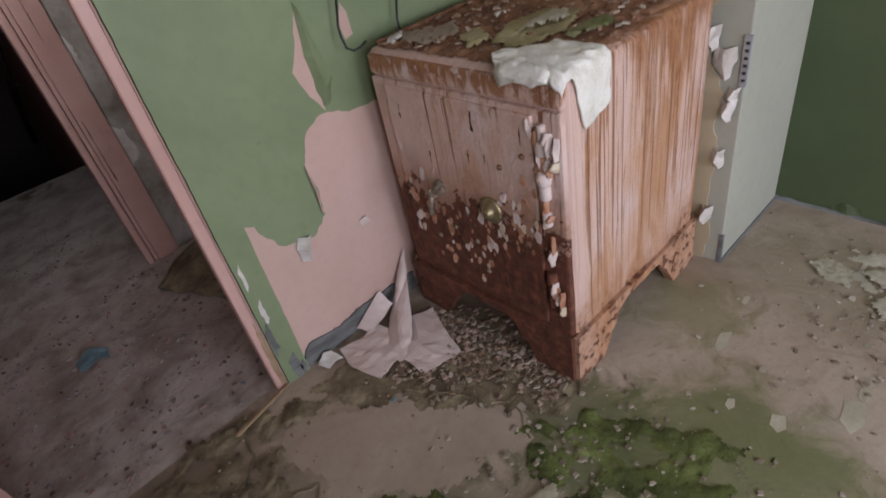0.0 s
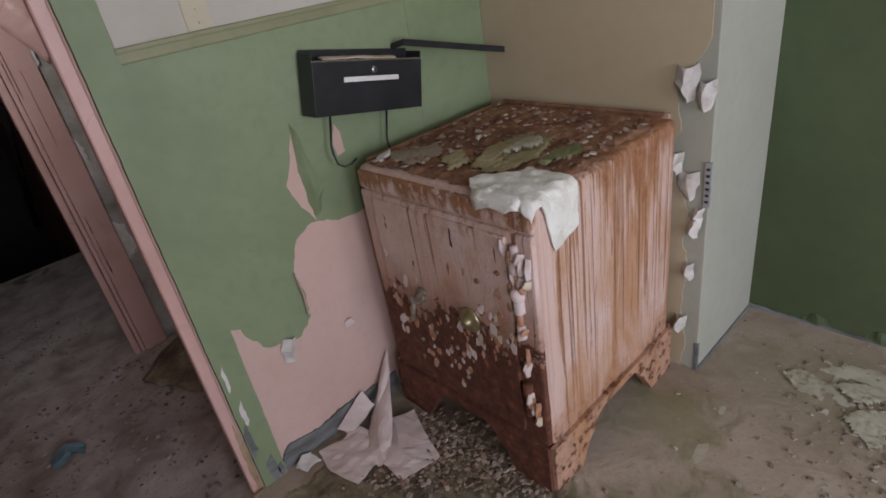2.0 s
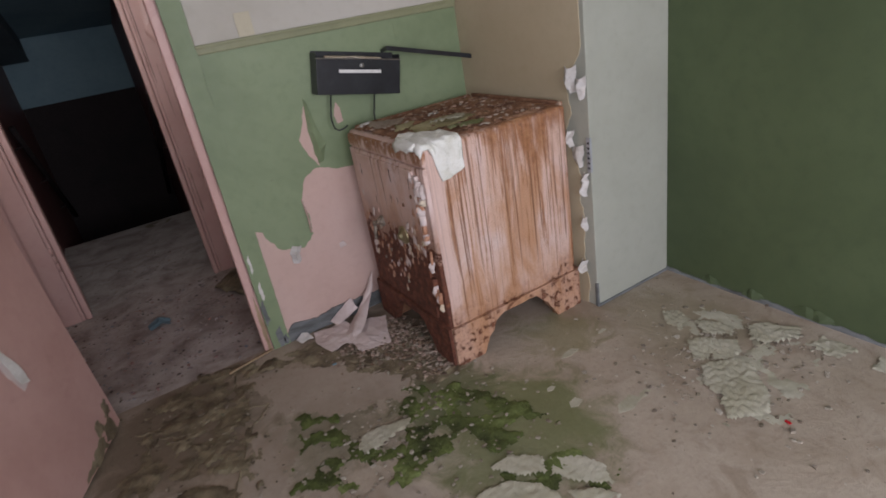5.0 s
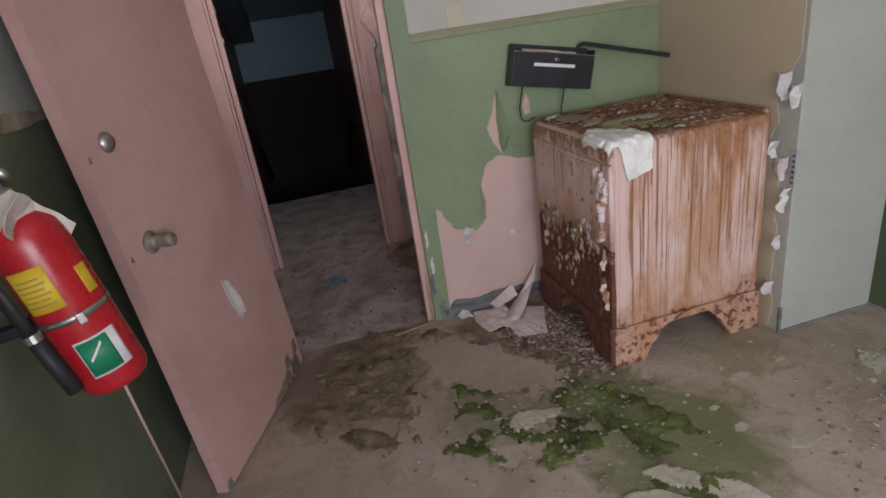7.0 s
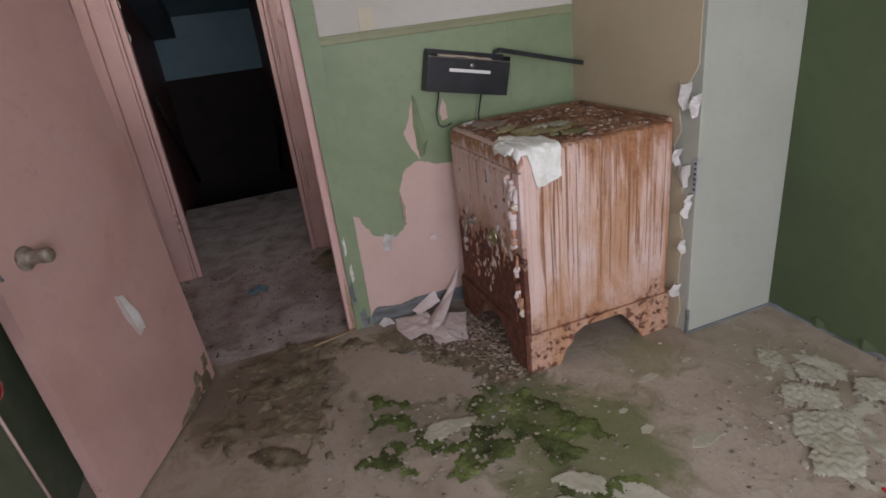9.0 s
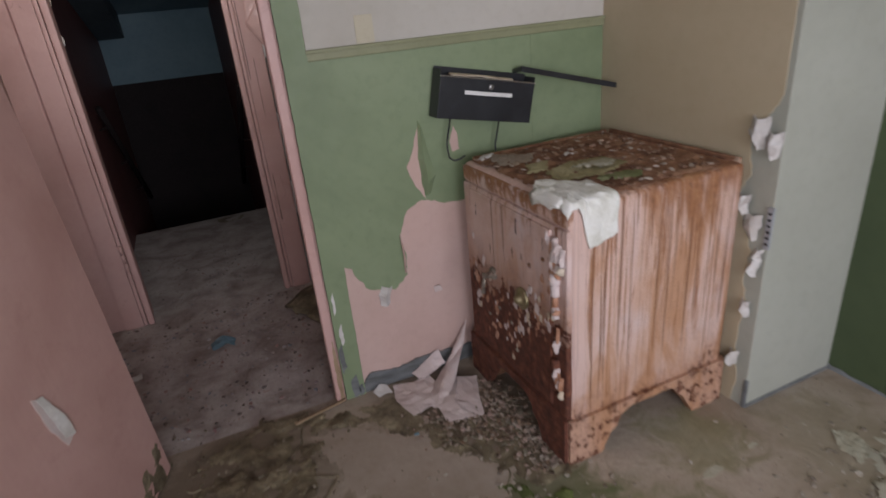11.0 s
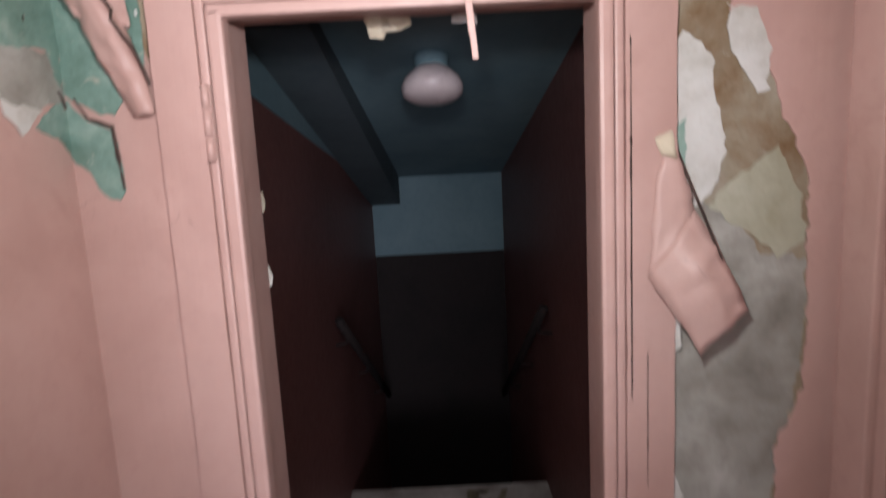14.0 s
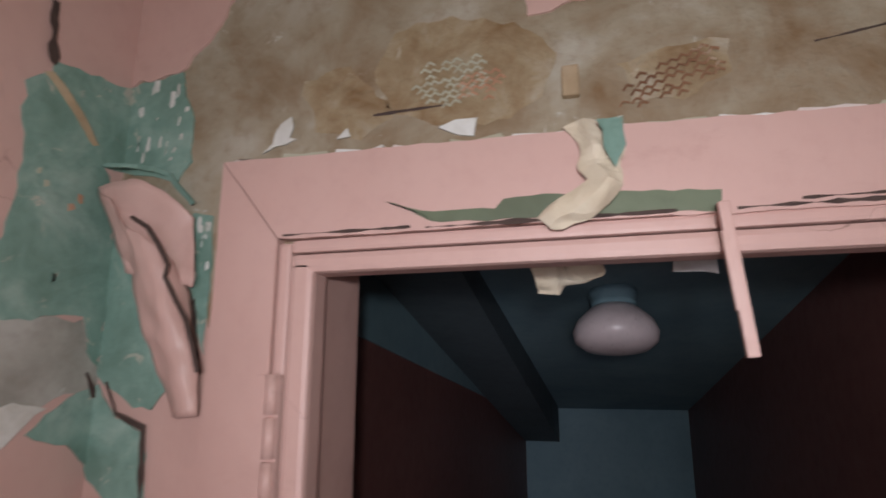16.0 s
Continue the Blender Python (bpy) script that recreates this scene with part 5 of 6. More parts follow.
chips("plaster_crumbs", 480, lambda r: (1.05 + r.gauss(0, 0.25), 1.05 + r.gauss(0, 0.17), 0.005), 0.008, CHIPS_FLOOR, "crumbs of paint among the moss", "crumbs", 7)
for k, (x, y, c) in enumerate(((1.0, 1.64, 1), (1.24, 1.76, 0), (1.997, 0.235, 2), (1.22, 1.72, 0))):
    bm = NB()
    box(bm, (-0.01, -0.005, 0), (0.01, 0.005, 0.005), 0.002)
    tagged(part("litter_scrap", bm, (TEAL, BLUE, RED)[c]), "tiny coloured scrap of litter on the floor", "litter", "litter scraps").matrix_world = pose(x, y, 0.008, 0, 0, 40 * k)


# ---- lobby: the second door frame ----
back = on_north(YB)
bm = NB()
sheet(bm, ragged([(-0.069, 0.0), (0.021, 0.0), (0.021, 2.051), (-0.069, 2.163)], 0.02, 0.001, 1.0, (2,)), back, 0.02)
FRAME = setting("door_frame", bm, PINK, "pink moulded door frame with cracked peeling paint", "door frame")
bm = NB()
sheet(bm, ragged([(0.842, 0.0), (0.942, 0.0), (0.942, 2.148), (0.842, 2.045)], 0.02, 0.001, 2.0, (2,)), back, 0.02)
part("casing_right", bm, PINK, FRAME)
bm = NB()
sheet(bm, ragged([(-0.068, 2.164), (0.022, 2.052), (0.841, 2.046), (0.941, 2.149)], 0.02, 0.002, 3.0, (0, 2)), back, 0.02)
part("casing_head", bm, PINK, FRAME)
for name, lo, hi, bv in (
        ("bead", (0.022, YB - 0.016, 0), (0.04, YB + 0.01, 2.046), 0.005), ("bead", (0.044, YB - 0.024, 0), (0.076, YB + 0.02, 2.022), 0.008),
        ("bead", (0.823, YB - 0.016, 0), (0.841, YB + 0.01, 2.046), 0.005), ("bead", (0.791, YB - 0.024, 0), (0.82, YB + 0.02, 2.022), 0.008),
        ("bead", (0.04, YB - 0.016, 2.032), (0.823, YB + 0.01, 2.049), 0.005), ("bead", (0.044, YB - 0.024, 2.004), (0.82, YB + 0.02, 2.029), 0.008),
        ("jamb", (0.034, YB + 0.02, 0), (0.065, YC, 2.05), 0.003), ("jamb", (0.804, YB + 0.02, 0), (0.836, YC, 2.05), 0.003),
        ("jamb_head", (0.065, YB + 0.02, 2.028), (0.804, YC, 2.052), 0.003)):
    bm = NB()
    box(bm, lo, hi, bv)
    part(name, bm, PINK, FRAME)
for z in (1.735, 0.33):
    for k in range(3):
        bm = NB()
        tube(bm, [(0.031, YB - 0.026, z + 0.05 * k), (0.031, YB - 0.026, z + 0.046 + 0.05 * k)], 0.008, 10)
        part("hinge_knuckle", bm, PINK, FRAME, "", True)
    bm = NB()
    box(bm, (0.008, YB - 0.0235, z), (0.04, YB - 0.0185, z + 0.146), 0.001)
    part("hinge_leaf", bm, PINK, FRAME)
# cracked head: bared teal wood, hanging strips and chips
head = on_north(YB - 0.02)
skin("bared_strip", [(0.167, 2.092), (0.216, 2.074), (0.304, 2.07), (0.314, 2.081), (0.422, 2.081), (0.544, 2.073), (0.544, 2.052), (0.353, 2.056), (0.225, 2.06)], head, OLD_GREEN, FRAME, 0.0012, 0.003, 4.0)
skin("bared_strip", [(0.861, 2.055), (0.883, 2.089), (0.907, 2.054), (0.902, 2.039), (0.872, 2.04)], head, OLD_GREEN, FRAME, 0.0012, 0.003, 7.0)
for k, (x0, x1, z) in enumerate(((0.03, 0.2, 2.055), (0.56, 0.835, 2.052), (0.22, 0.5, 2.053), (0.62, 0.7, 2.058))):
    bm = NB()
    sheet(bm, ragged([(x0, z - 0.001), (x1, z - 0.001), (x1, z + 0.001), (x0, z + 0.001)], 0.01, 0.0018, k * 3.0), head, 0.0016)
    part("paint_crack", bm, CRACK_AND_GAP, FRAME)
for k, (z0, z1, x) in enumerate(((1.2, 1.93, 0.852), (0.4, 0.7, 0.858), (1.45, 1.72, 0.8515), (1.0, 1.3, 0.885))):
    bm = NB()
    sheet(bm, ragged([(x - 0.0005, z0), (x + 0.0005, z0), (x + 0.0006, z1), (x - 0.0005, z1)], 0.012, 0.0017, k * 5.0), head, 0.0014)
    part("paint_crack", bm, CRACK_AND_GAP, FRAME)
bm = NB()
flap(bm, [[(0.386, YB - 0.022, 2.160), (0.414, YB - 0.026, 2.164), (0.450, YB - 0.022, 2.156)], [(0.403, YB - 0.035, 2.120), (0.423, YB - 0.045, 2.120), (0.452, YB - 0.035, 2.119)], [(0.407, YB - 0.04, 2.086), (0.422, YB - 0.055, 2.081), (0.441, YB - 0.045, 2.080)], [(0.377, YB - 0.03, 2.060), (0.392, YB - 0.05, 2.052), (0.426, YB - 0.04, 2.059)], [(0.357, YB - 0.03, 2.053), (0.367, YB - 0.04, 2.038), (0.386, YB - 0.035, 2.032)]], 0.002, 0.013, 5.0)
part("paint_curl", bm, CREAMFLAKE, FRAME)
skin("bared_strip", [(0.423, 2.157), (0.451, 2.154), (0.454, 2.119), (0.437, 2.095), (0.428, 2.12)], on_north(YB - 0.052), TEAL, FRAME, 0.002, 0.004, 9.0)
bm = NB()
box(bm, (-0.006, -0.005, -0.155), (0.006, 0.005, 0.0), 0.002)
box(bm, (-0.0075, -0.004, -0.11), (-0.004, 0.004, -0.03), 0.001)
strip = part("hanging_strip", bm, PINK, FRAME, "splintered strip hanging from the frame head")
strip.matrix_world = pose(0.54, YB - 0.047, 2.052, 0, -4.5, 0)
bm = NB()
flap(bm, [[(0.323, 3.39, 2.058), (0.372, 3.4, 2.062), (0.431, 3.39, 2.056)], [(0.327, 3.4, 2.024), (0.371, 3.42, 2.013), (0.420, 3.4, 2.017)], [(0.332, 3.39, 1.990), (0.356, 3.4, 1.994), (0.376, 3.39, 2.011)]], 0.002, 0.018, 1.0)
part("paint_curl", bm, CREAMFLAKE, FRAME)
bm = NB()
flap(bm, [[(0.519, 3.39, 2.054), (0.575, 3.395, 2.075)], [(0.519, 3.4, 2.022), (0.575, 3.4, 2.015)]], 0.002, 0.004, 4.0)
part("paint_curl", bm, CHALK, FRAME)

# ---- lobby: what is left of the paint on the back wall ----
skin("pink_paint", [(LW, 0.0), (-0.069, 0.0), (-0.069, 1.9), (-0.1, 2.0), (-0.16, 2.1), (LW, 2.13)], back, PINK, WALL_B, 0.0015, 0.005, 1.0, (0, 1, 5))
skin("pink_paint", [(LW, 2.7), (LW, 2.31), (-0.208, 2.315), (-0.163, 2.334), (-0.12, 2.367), (-0.098, 2.422), (-0.065, 2.55), (0.0, 2.7)], back, PINK, WALL_B, 0.004, 0.008, 2.0, (0, 7))
skin("pink_paint", [(0.347, 2.475), (0.348, 2.323), (0.378, 2.327), (0.421, 2.336), (0.45, 2.473)], back, PINK, WALL_B, 0.003, 0.007, 5.0)
skin("teal_paint", [(-0.254, 2.309), (-0.217, 2.315), (-0.166, 2.323), (-0.158, 2.284), (-0.139, 2.244), (-0.136, 2.179), (-0.158, 2.145), (-0.214, 2.163), (-0.254, 2.174)], back, TEAL, WALL_B, 0.0025, 0.004, 3.0)
skin("teal_paint", [(-0.148, 2.064), (-0.122, 2.102), (-0.093, 2.095), (-0.085, 2.027), (-0.089, 1.936), (-0.091, 1.904), (-0.109, 1.970), (-0.131, 2.021)], back, TEAL, WALL_B, 0.0025, 0.004, 6.0)
skin("teal_paint", [(-0.254, 2.118), (-0.231, 2.069), (-0.186, 1.997), (-0.176, 1.930), (-0.143, 1.865), (-0.159, 1.837), (-0.187, 1.837), (-0.237, 1.869), (-0.254, 1.885)], on_north(YB - 0.003), TEAL, WALL_B, 0.002, 0.006, 8.0)
skin("teal_paint", [(-0.254, 1.866), (-0.247, 1.869), (-0.214, 1.825), (-0.170, 1.806), (-0.163, 1.764), (-0.163, 1.711), (-0.156, 1.686), (-0.169, 1.673), (-0.186, 1.671), (-0.213, 1.709), (-0.234, 1.738), (-0.254, 1.761)], on_north(YB - 0.003), TEAL, WALL_B, 0.002, 0.006, 9.0)
skin("pink_paint", [(LE, 2.19), (1.132, 2.12), (1.058, 2.035), (1.054, 1.978), (1.127, 1.907), (1.156, 1.761), (1.212, 1.649), (1.226, 1.474), (1.221, 1.197), (1.17, 1.059), (1.166, 0.831), (1.213, 0.701), (1.2, 0.504), (1.158, 0.366), (1.167, 0), (LE, 0.0)], back, PINK, WALL_B, 0.004, 0.01, 4.0, (14, 15))
skin("grey_plaster", [(0.942, 0), (1.167, 0), (1.154, 0.366), (1.195, 0.533), (1.161, 0.831), (1.165, 1.059), (1.217, 1.226), (1.216, 1.474), (1.129, 1.495), (1.062, 1.576), (0.981, 1.605), (0.942, 1.479)], back, GREYPLASTER, WALL_B, 0.002, 0.012, 5.0, (0, 11))
for k, o in enumerate((
        [(0.982, 2.361), (1.095, 2.359), (1.096, 2.152), (1.042, 2.1), (0.985, 2.107), (0.96, 2.176)],
        [(1.114, 2.358), (1.242, 2.335), (1.229, 2.208), (1.149, 2.131), (1.111, 2.181)],
        [(0.954, 1.93), (1.015, 1.892), (1.025, 1.815), (1.055, 1.69), (1.01, 1.608), (0.964, 1.578), (0.942, 1.714)],
        [(1.045, 1.992), (1.102, 1.975), (1.131, 1.897), (1.133, 1.82), (1.102, 1.811), (1.05, 1.91)],
        [(1.07, 1.652), (1.152, 1.709), (1.199, 1.608), (1.212, 1.514), (1.161, 1.485), (1.081, 1.556), (1.01, 1.595)],
        [(-0.018, 2.177), (0.005, 2.223), (0.025, 2.228), (0.032, 2.183)], [(0.236, 2.181), (0.253, 2.195), (0.275, 2.194), (0.277, 2.173)],
        [(0.091, 2.187), (0.101, 2.198), (0.11, 2.186)], [(0.895, 2.167), (0.935, 2.205), (0.973, 2.185), (0.963, 2.156), (0.914, 2.155)],
        [(0.935, 0.439), (0.995, 0.488), (0.987, 0.607), (0.939, 0.647)], [(1.065, 0.585), (1.153, 0.643), (1.165, 0.782), (1.087, 0.734)],
        [(0.932, 0.786), (0.962, 0.884), (0.973, 0.963), (0.936, 1.034)])):
    skin("white_skim", o, on_north(YB - 0.0021), (CRUST if k == 4 else CHALK), WALL_B, 0.0022, 0.008, 20.0 + k)
skin("teal_paint", [(0.94, 1.734), (0.96, 1.773), (0.968, 1.674), (0.943, 1.596)], on_north(YB - 0.0045), TEAL, WALL_B, 0.0015, 0.006, 3.0)
skin("teal_paint", [(1.175, 0.504), (1.201, 0.583), (1.21, 0.533), (1.194, 0.474)], on_north(YB - 0.0045), TEAL, WALL_B, 0.0015, 0.006, 13.0)


def lath(x, z, w, h, turn, seed, mat):
    """A window of bared expanded-metal lath."""
    bm = NB()
    nx, nz = int(w / 0.0125), int(h / 0.0085)
    m = pose(x, YB - 0.003, z, 0, turn, 0)
    for i in range(nx):
        for j in range(nz):
            u, v = i * 0.0125 - w / 2 + (0.006 if j % 2 else 0), j * 0.0085 - h / 2
            if (u / w * 2) ** 2 + (v / h * 2) ** 2 + 0.5 * noise.noise(Vector((u * 40, v * 40, seed))) < 1:
                a, b, c, d = Vector((u, 0, v)), Vector((u + 0.006, -0.002, v + 0.004)), Vector((u + 0.0125, 0, v)), Vector((u + 0.006, 0.0, v - 0.004))
                if noise.noise(Vector((u * 90, v * 90, seed + 3))) < 0.28:
                    wob = Vector((noise.noise(Vector((u * 70, v * 70, seed))), 0, noise.noise(Vector((u * 70, v * 70, seed + 9))))) * 0.004
                    tube(bm, [m @ (a + wob), m @ (b + wob), m @ (c + wob)], 0.0018 + 0.0008 * noise.noise(Vector((u * 50, v * 50, 2))), 4)
    part("metal_lath", bm, mat, WALL_B, "bared rusty metal lath")


lath(0.511, 2.219, 0.135, 0.055, -20, 1.0, RUST)
lath(0.245, 2.253, 0.1, 0.075, -4, 4.0, CRUST)
lath(0.285, 2.240, 0.07, 0.045, -4, 7.0, BLISTER)
# torn rim of old paint along the head, and white scrapes on the teal
for k in range(13):
    x = -0.065 + 0.077 * k
    z = 2.167 - 0.014 * (k / 12)
    skin("paint_rim", [(x, z - 0.004), (x + 0.07, z - 0.003), (x + 0.068, z + 0.004 + 0.006 * noise.noise(Vector((k * 3.1, 0.5, 0)))), (x + 0.03, z + 0.002), (x + 0.005, z + 0.006)], back, (SHEETPINK, CRUST, CHALK)[k % 3], WALL_B, 0.007, 0.004, 40.0 + k)
rng = random.Random(5)
for k in range(26):
    hi = k < 17
    x, z = (rng.uniform(-0.235, -0.15), rng.uniform(2.175, 2.3)) if hi else (rng.uniform(-0.118, -0.096), rng.uniform(1.95, 2.08))
    w, h = rng.uniform(0.002, 0.006), rng.uniform(0.006, 0.024)
    skin("white_scrape", [(x, z), (x + w, z + 0.002), (x + w * 1.2, z + h), (x + w * 0.3, z + h * 1.1)], on_north(YB - 0.0025), CHALK, WALL_B, 0.0008, 0.003, 60.0 + k, step=0.005)
for k in range(9):
    y, z = rng.uniform(3.08, 3.19), rng.uniform(1.97, 2.14)
    w, h = rng.uniform(0.004, 0.012), rng.uniform(0.004, 0.012)
    skin("rust_fleck", [(y, z), (y + w, z + 0.002), (y + w, z + h), (y + w * 0.3, z + h)], on_west(LW + 0.003), (BLISTER, CRUST, TEAL)[k % 3], WALL_LW, 0.0008, 0.004, 90.0 + k, step=0.005)
bm = NB()
box(bm, (0.386, YB - 0.012, 2.206), (0.407, YB, 2.246), 0.003)
part("wood_plug", bm, WOOD, WALL_B)
for k, (x0, z0, x1, z1) in enumerate(((-0.06, 2.166, 0.94, 2.152), (0.14, 2.216, 0.243, 2.219), (0.66, 2.241, 0.748, 2.253))):
    bm = NB()
    sheet(bm, ragged([(x0, z0 - 0.001), (x1, z1 - 0.001), (x1, z1 + 0.001), (x0, z0 + 0.001)], 0.007, 0.0022 if k == 0 else 0.0016, k * 4.0), back, 0.0012)
    part("plaster_crack", bm, CRACK_AND_GAP, WALL_B)

# big peeled tongue of pink paint beside the frame
bm = NB()
flap(bm, [[(0.882, YB - 0.026, 1.458), (0.929, YB - 0.045, 1.534), (0.975, YB - 0.03, 1.593)],
          [(0.908, YB - 0.045, 1.415), (0.967, YB - 0.075, 1.479), (1.009, YB - 0.05, 1.525)],
          [(0.939, YB - 0.055, 1.368), (0.998, YB - 0.085, 1.409), (1.040, YB - 0.06, 1.455)],
          [(0.978, YB - 0.055, 1.298), (1.009, YB - 0.075, 1.351), (1.067, YB - 0.062, 1.391)]], 0.002, 0.006, 2.0)
part("paint_tongue", bm, PINK, FRAME, "large curled tongue of pink paint", True)
bm = NB()
flap(bm, [[(0.925, YB - 0.022, 1.742), (0.934, YB - 0.026, 1.740)], [(0.902, YB - 0.023, 1.666), (0.953, YB - 0.032, 1.665)], [(0.891, YB - 0.023, 1.559), (0.975, YB - 0.034, 1.591)], [(0.884, YB - 0.024, 1.462), (0.924, YB - 0.04, 1.509)]], 0.002, 0.006, 12.0)
part("paint_curl", bm, PINK, FRAME, "", True)
bm = NB()
flap(bm, [[(0.897, YB - 0.024, 1.735), (0.930, YB - 0.034, 1.746)], [(0.909, YB - 0.03, 1.700), (0.939, YB - 0.038, 1.695)]], 0.0015, 0.006, 16.0)
part("paint_curl", bm, CREAMFLAKE, FRAME, "", True)
bm = NB()
flap(bm, [[(0.937, YB - 0.003, 1.400), (0.951, YB - 0.02, 1.395)], [(0.935, YB - 0.003, 1.281), (0.955, YB - 0.02, 1.310)]], 0.0015, 0.004, 6.0)
part("paint_curl", bm, CHALK, FRAME)
# dark tube drawn along the tongue's edge for its shadow gap
bm = NB()
tube(bm, [(0.939, YB - 0.012, 1.728), (0.954, YB - 0.030, 1.672), (0.980, YB - 0.045, 1.594), (1.015, YB - 0.055, 1.499), (1.052, YB - 0.060, 1.390)], 0.003, 6)
part("dark_edge_line", bm, CRACK_AND_GAP, FRAME, "dark line for the shadow gap along the tongue's edge")
for k, o in enumerate(([(0.169, 2.333), (0.248, 2.345), (0.330, 2.322), (0.381, 2.270), (0.362, 2.215), (0.306, 2.188), (0.225, 2.190), (0.163, 2.226), (0.142, 2.278)], [(0.450, 2.248), (0.509, 2.265), (0.570, 2.258), (0.572, 2.222), (0.521, 2.191), (0.460, 2.191)], [(0.037, 2.276), (0.104, 2.292), (0.163, 2.217), (0.124, 2.190), (0.058, 2.202)])):
    skin("rust_stained_plaster", o, back, OCHRE, WALL_B, 0.0006, 0.007, 70.0 + k, step=0.014)
# lobby: west wall's teal scabs and the rolled curl at the corner
west = on_west(LW)
skin("teal_paint", [(3.058, 2.234), (3.077, 2.258), (3.127, 2.216), (3.164, 2.192), (3.197, 2.146), (3.216, 2.118), (3.216, 1.885), (3.201, 1.898), (3.182, 1.953), (3.092, 1.948), (3.038, 1.942), (3.049, 2.003), (3.055, 2.026), (3.062, 2.102), (3.062, 2.171)], west, TEAL, WALL_LW, 0.003, 0.008, 5.0)
skin("teal_paint", [(3.086, 2.282), (3.140, 2.293), (3.202, 2.297), (3.216, 2.309), (3.216, 2.174), (3.216, 2.174), (3.194, 2.170), (3.164, 2.192), (3.116, 2.229), (3.090, 2.254)], west, TEAL, WALL_LW, 0.002, 0.005, 6.0)
skin("teal_paint", [(3.123, 1.811), (3.173, 1.850), (3.216, 1.866), (3.216, 1.761), (3.216, 1.761), (3.181, 1.792)], west, TEAL, WALL_LW, 0.003, 0.006, 9.0)
skin("bare_plaster", [(3.025, 1.924), (3.041, 1.942), (3.182, 1.953), (3.190, 1.913), (3.216, 1.889), (3.216, 1.864), (3.152, 1.850), (3.109, 1.812), (3.086, 1.794), (3.047, 1.846)], west, GREYPLASTER, WALL_LW, 0.0022, 0.006, 12.0)
skin("white_skim", [(3.034, 1.885), (3.046, 1.853), (3.071, 1.847), (3.143, 1.842), (3.109, 1.812), (3.086, 1.794), (3.053, 1.826)], on_west(LW + 0.0021), CHALK, WALL_LW, 0.0012, 0.006, 33.0)
skin("pale_teal_scuff", [(3.08, 2.1), (3.13, 2.08), (3.17, 2.02), (3.12, 1.98), (3.07, 2.02)], on_west(LW + 0.003), TEAL, WALL_LW, 0.0008, 0.012, 43.0)
bm = NB()
lip = Vector((0.6, -0.8, 0))


def shell(s, dip, bulge):
    """One cross row of the loose shell of paint that spans the corner."""
    a, b = Vector((-0.243, 3.17, 2.135)).lerp(Vector((-0.11, 3.2, 1.83)), s), Vector((-0.115, 3.205, 2.1)).lerp(Vector((-0.072, 3.19, 1.83)), s)
    return [a.lerp(b, j / 6) + lip * bulge * math.sin(math.pi * j / 6) + Vector((0, 0, dip[j])) for j in range(7)]


flap(bm, [shell(0.02 + k / 6.1, [d * (1 - k / 6) ** 2 for d in (0.0, -0.015, -0.045, -0.052, -0.06, -0.075, -0.1)], 0.034 - 0.02 * k / 6) for k in range(7)], 0.002, 0.007, 3.0)
part("paint_roll", bm, PINK, WALL_LW, "loose shell of pink paint across the corner", True)
bm = NB()
flap(bm, [shell(0.0, (0.0, 0.01, 0.018, 0.02, 0.016, 0.008, -0.01), 0.016), shell(0.12, (0,) * 7, -0.004), shell(0.4, (0,) * 7, 0.004)], 0.002, 0.004, 13.0)
part("paint_roll", bm, PINK, WALL_LW, "", True)
bm = NB()
flap(bm, [[(LW + 0.003, 3.175, 2.165), (LW + 0.008, 3.18, 2.17)], [(-0.215, 3.2, 2.17), (-0.211, 3.2, 2.177)], [(-0.165, 3.208, 2.155), (-0.159, 3.206, 2.161)], [(-0.122, 3.21, 2.11), (-0.117, 3.208, 2.112)]], 0.004, 0.003, 19.0)
part("paint_curl", bm, TEAL, WALL_LW)
bm = NB()
flap(bm, [[(LW + 0.003, 3.074, 2.262), (LW + 0.008, 3.082, 2.265)], [(LW + 0.003, 3.12, 2.226), (LW + 0.01, 3.13, 2.228)], [(LW + 0.003, 3.158, 2.192), (LW + 0.008, 3.164, 2.194)]], 0.0015, 0.004, 8.0)
part("paint_curl", bm, WOOD, WALL_LW)
for k, (a, b, c, d) in enumerate(((3.074, 2.36, 3.083, 2.277), (3.198, 1.885, 3.21, 1.85))):
    bm = NB()
    sheet(bm, ragged([(a - 0.004, b), (a + 0.002, b), (c + 0.004, d), (c - 0.003, d)], 0.01, 0.005, k * 2.0), on_west(LW + 0.003), 0.002)
    part("paint_crack", bm, CRACK_AND_GAP, WALL_LW)

bm = NB()
tube(bm, [(-0.171, 3.158, 2.083), (-0.147, 3.160, 2.069), (-0.130, 3.163, 2.046), (-0.113, 3.165, 2.018), (-0.118, 3.168, 2.003), (-0.100, 3.171, 1.971), (-0.085, 3.173, 1.948), (-0.074, 3.175, 1.917), (-0.065, 3.178, 1.884)], 0.0032, 6)
part("dark_edge_line", bm, CRACK_AND_GAP, WALL_LW, "dark torn edge of the loose shell")
# dark split along the loose paint left of the frame
for k, o in enumerate(([(-0.237, 1.87), (-0.214, 1.828), (-0.17, 1.81), (-0.16, 1.69), (-0.155, 1.69), (-0.164, 1.815), (-0.21, 1.833), (-0.232, 1.872)], [(-0.112, 1.975), (-0.094, 1.9), (-0.09, 1.9), (-0.106, 1.98)])):
    bm = NB()
    sheet(bm, ragged(o, 0.01, 0.002, k * 3.0), on_north(YB - 0.0052), 0.0015)
    part("paint_crack", bm, CRACK_AND_GAP, WALL_B)

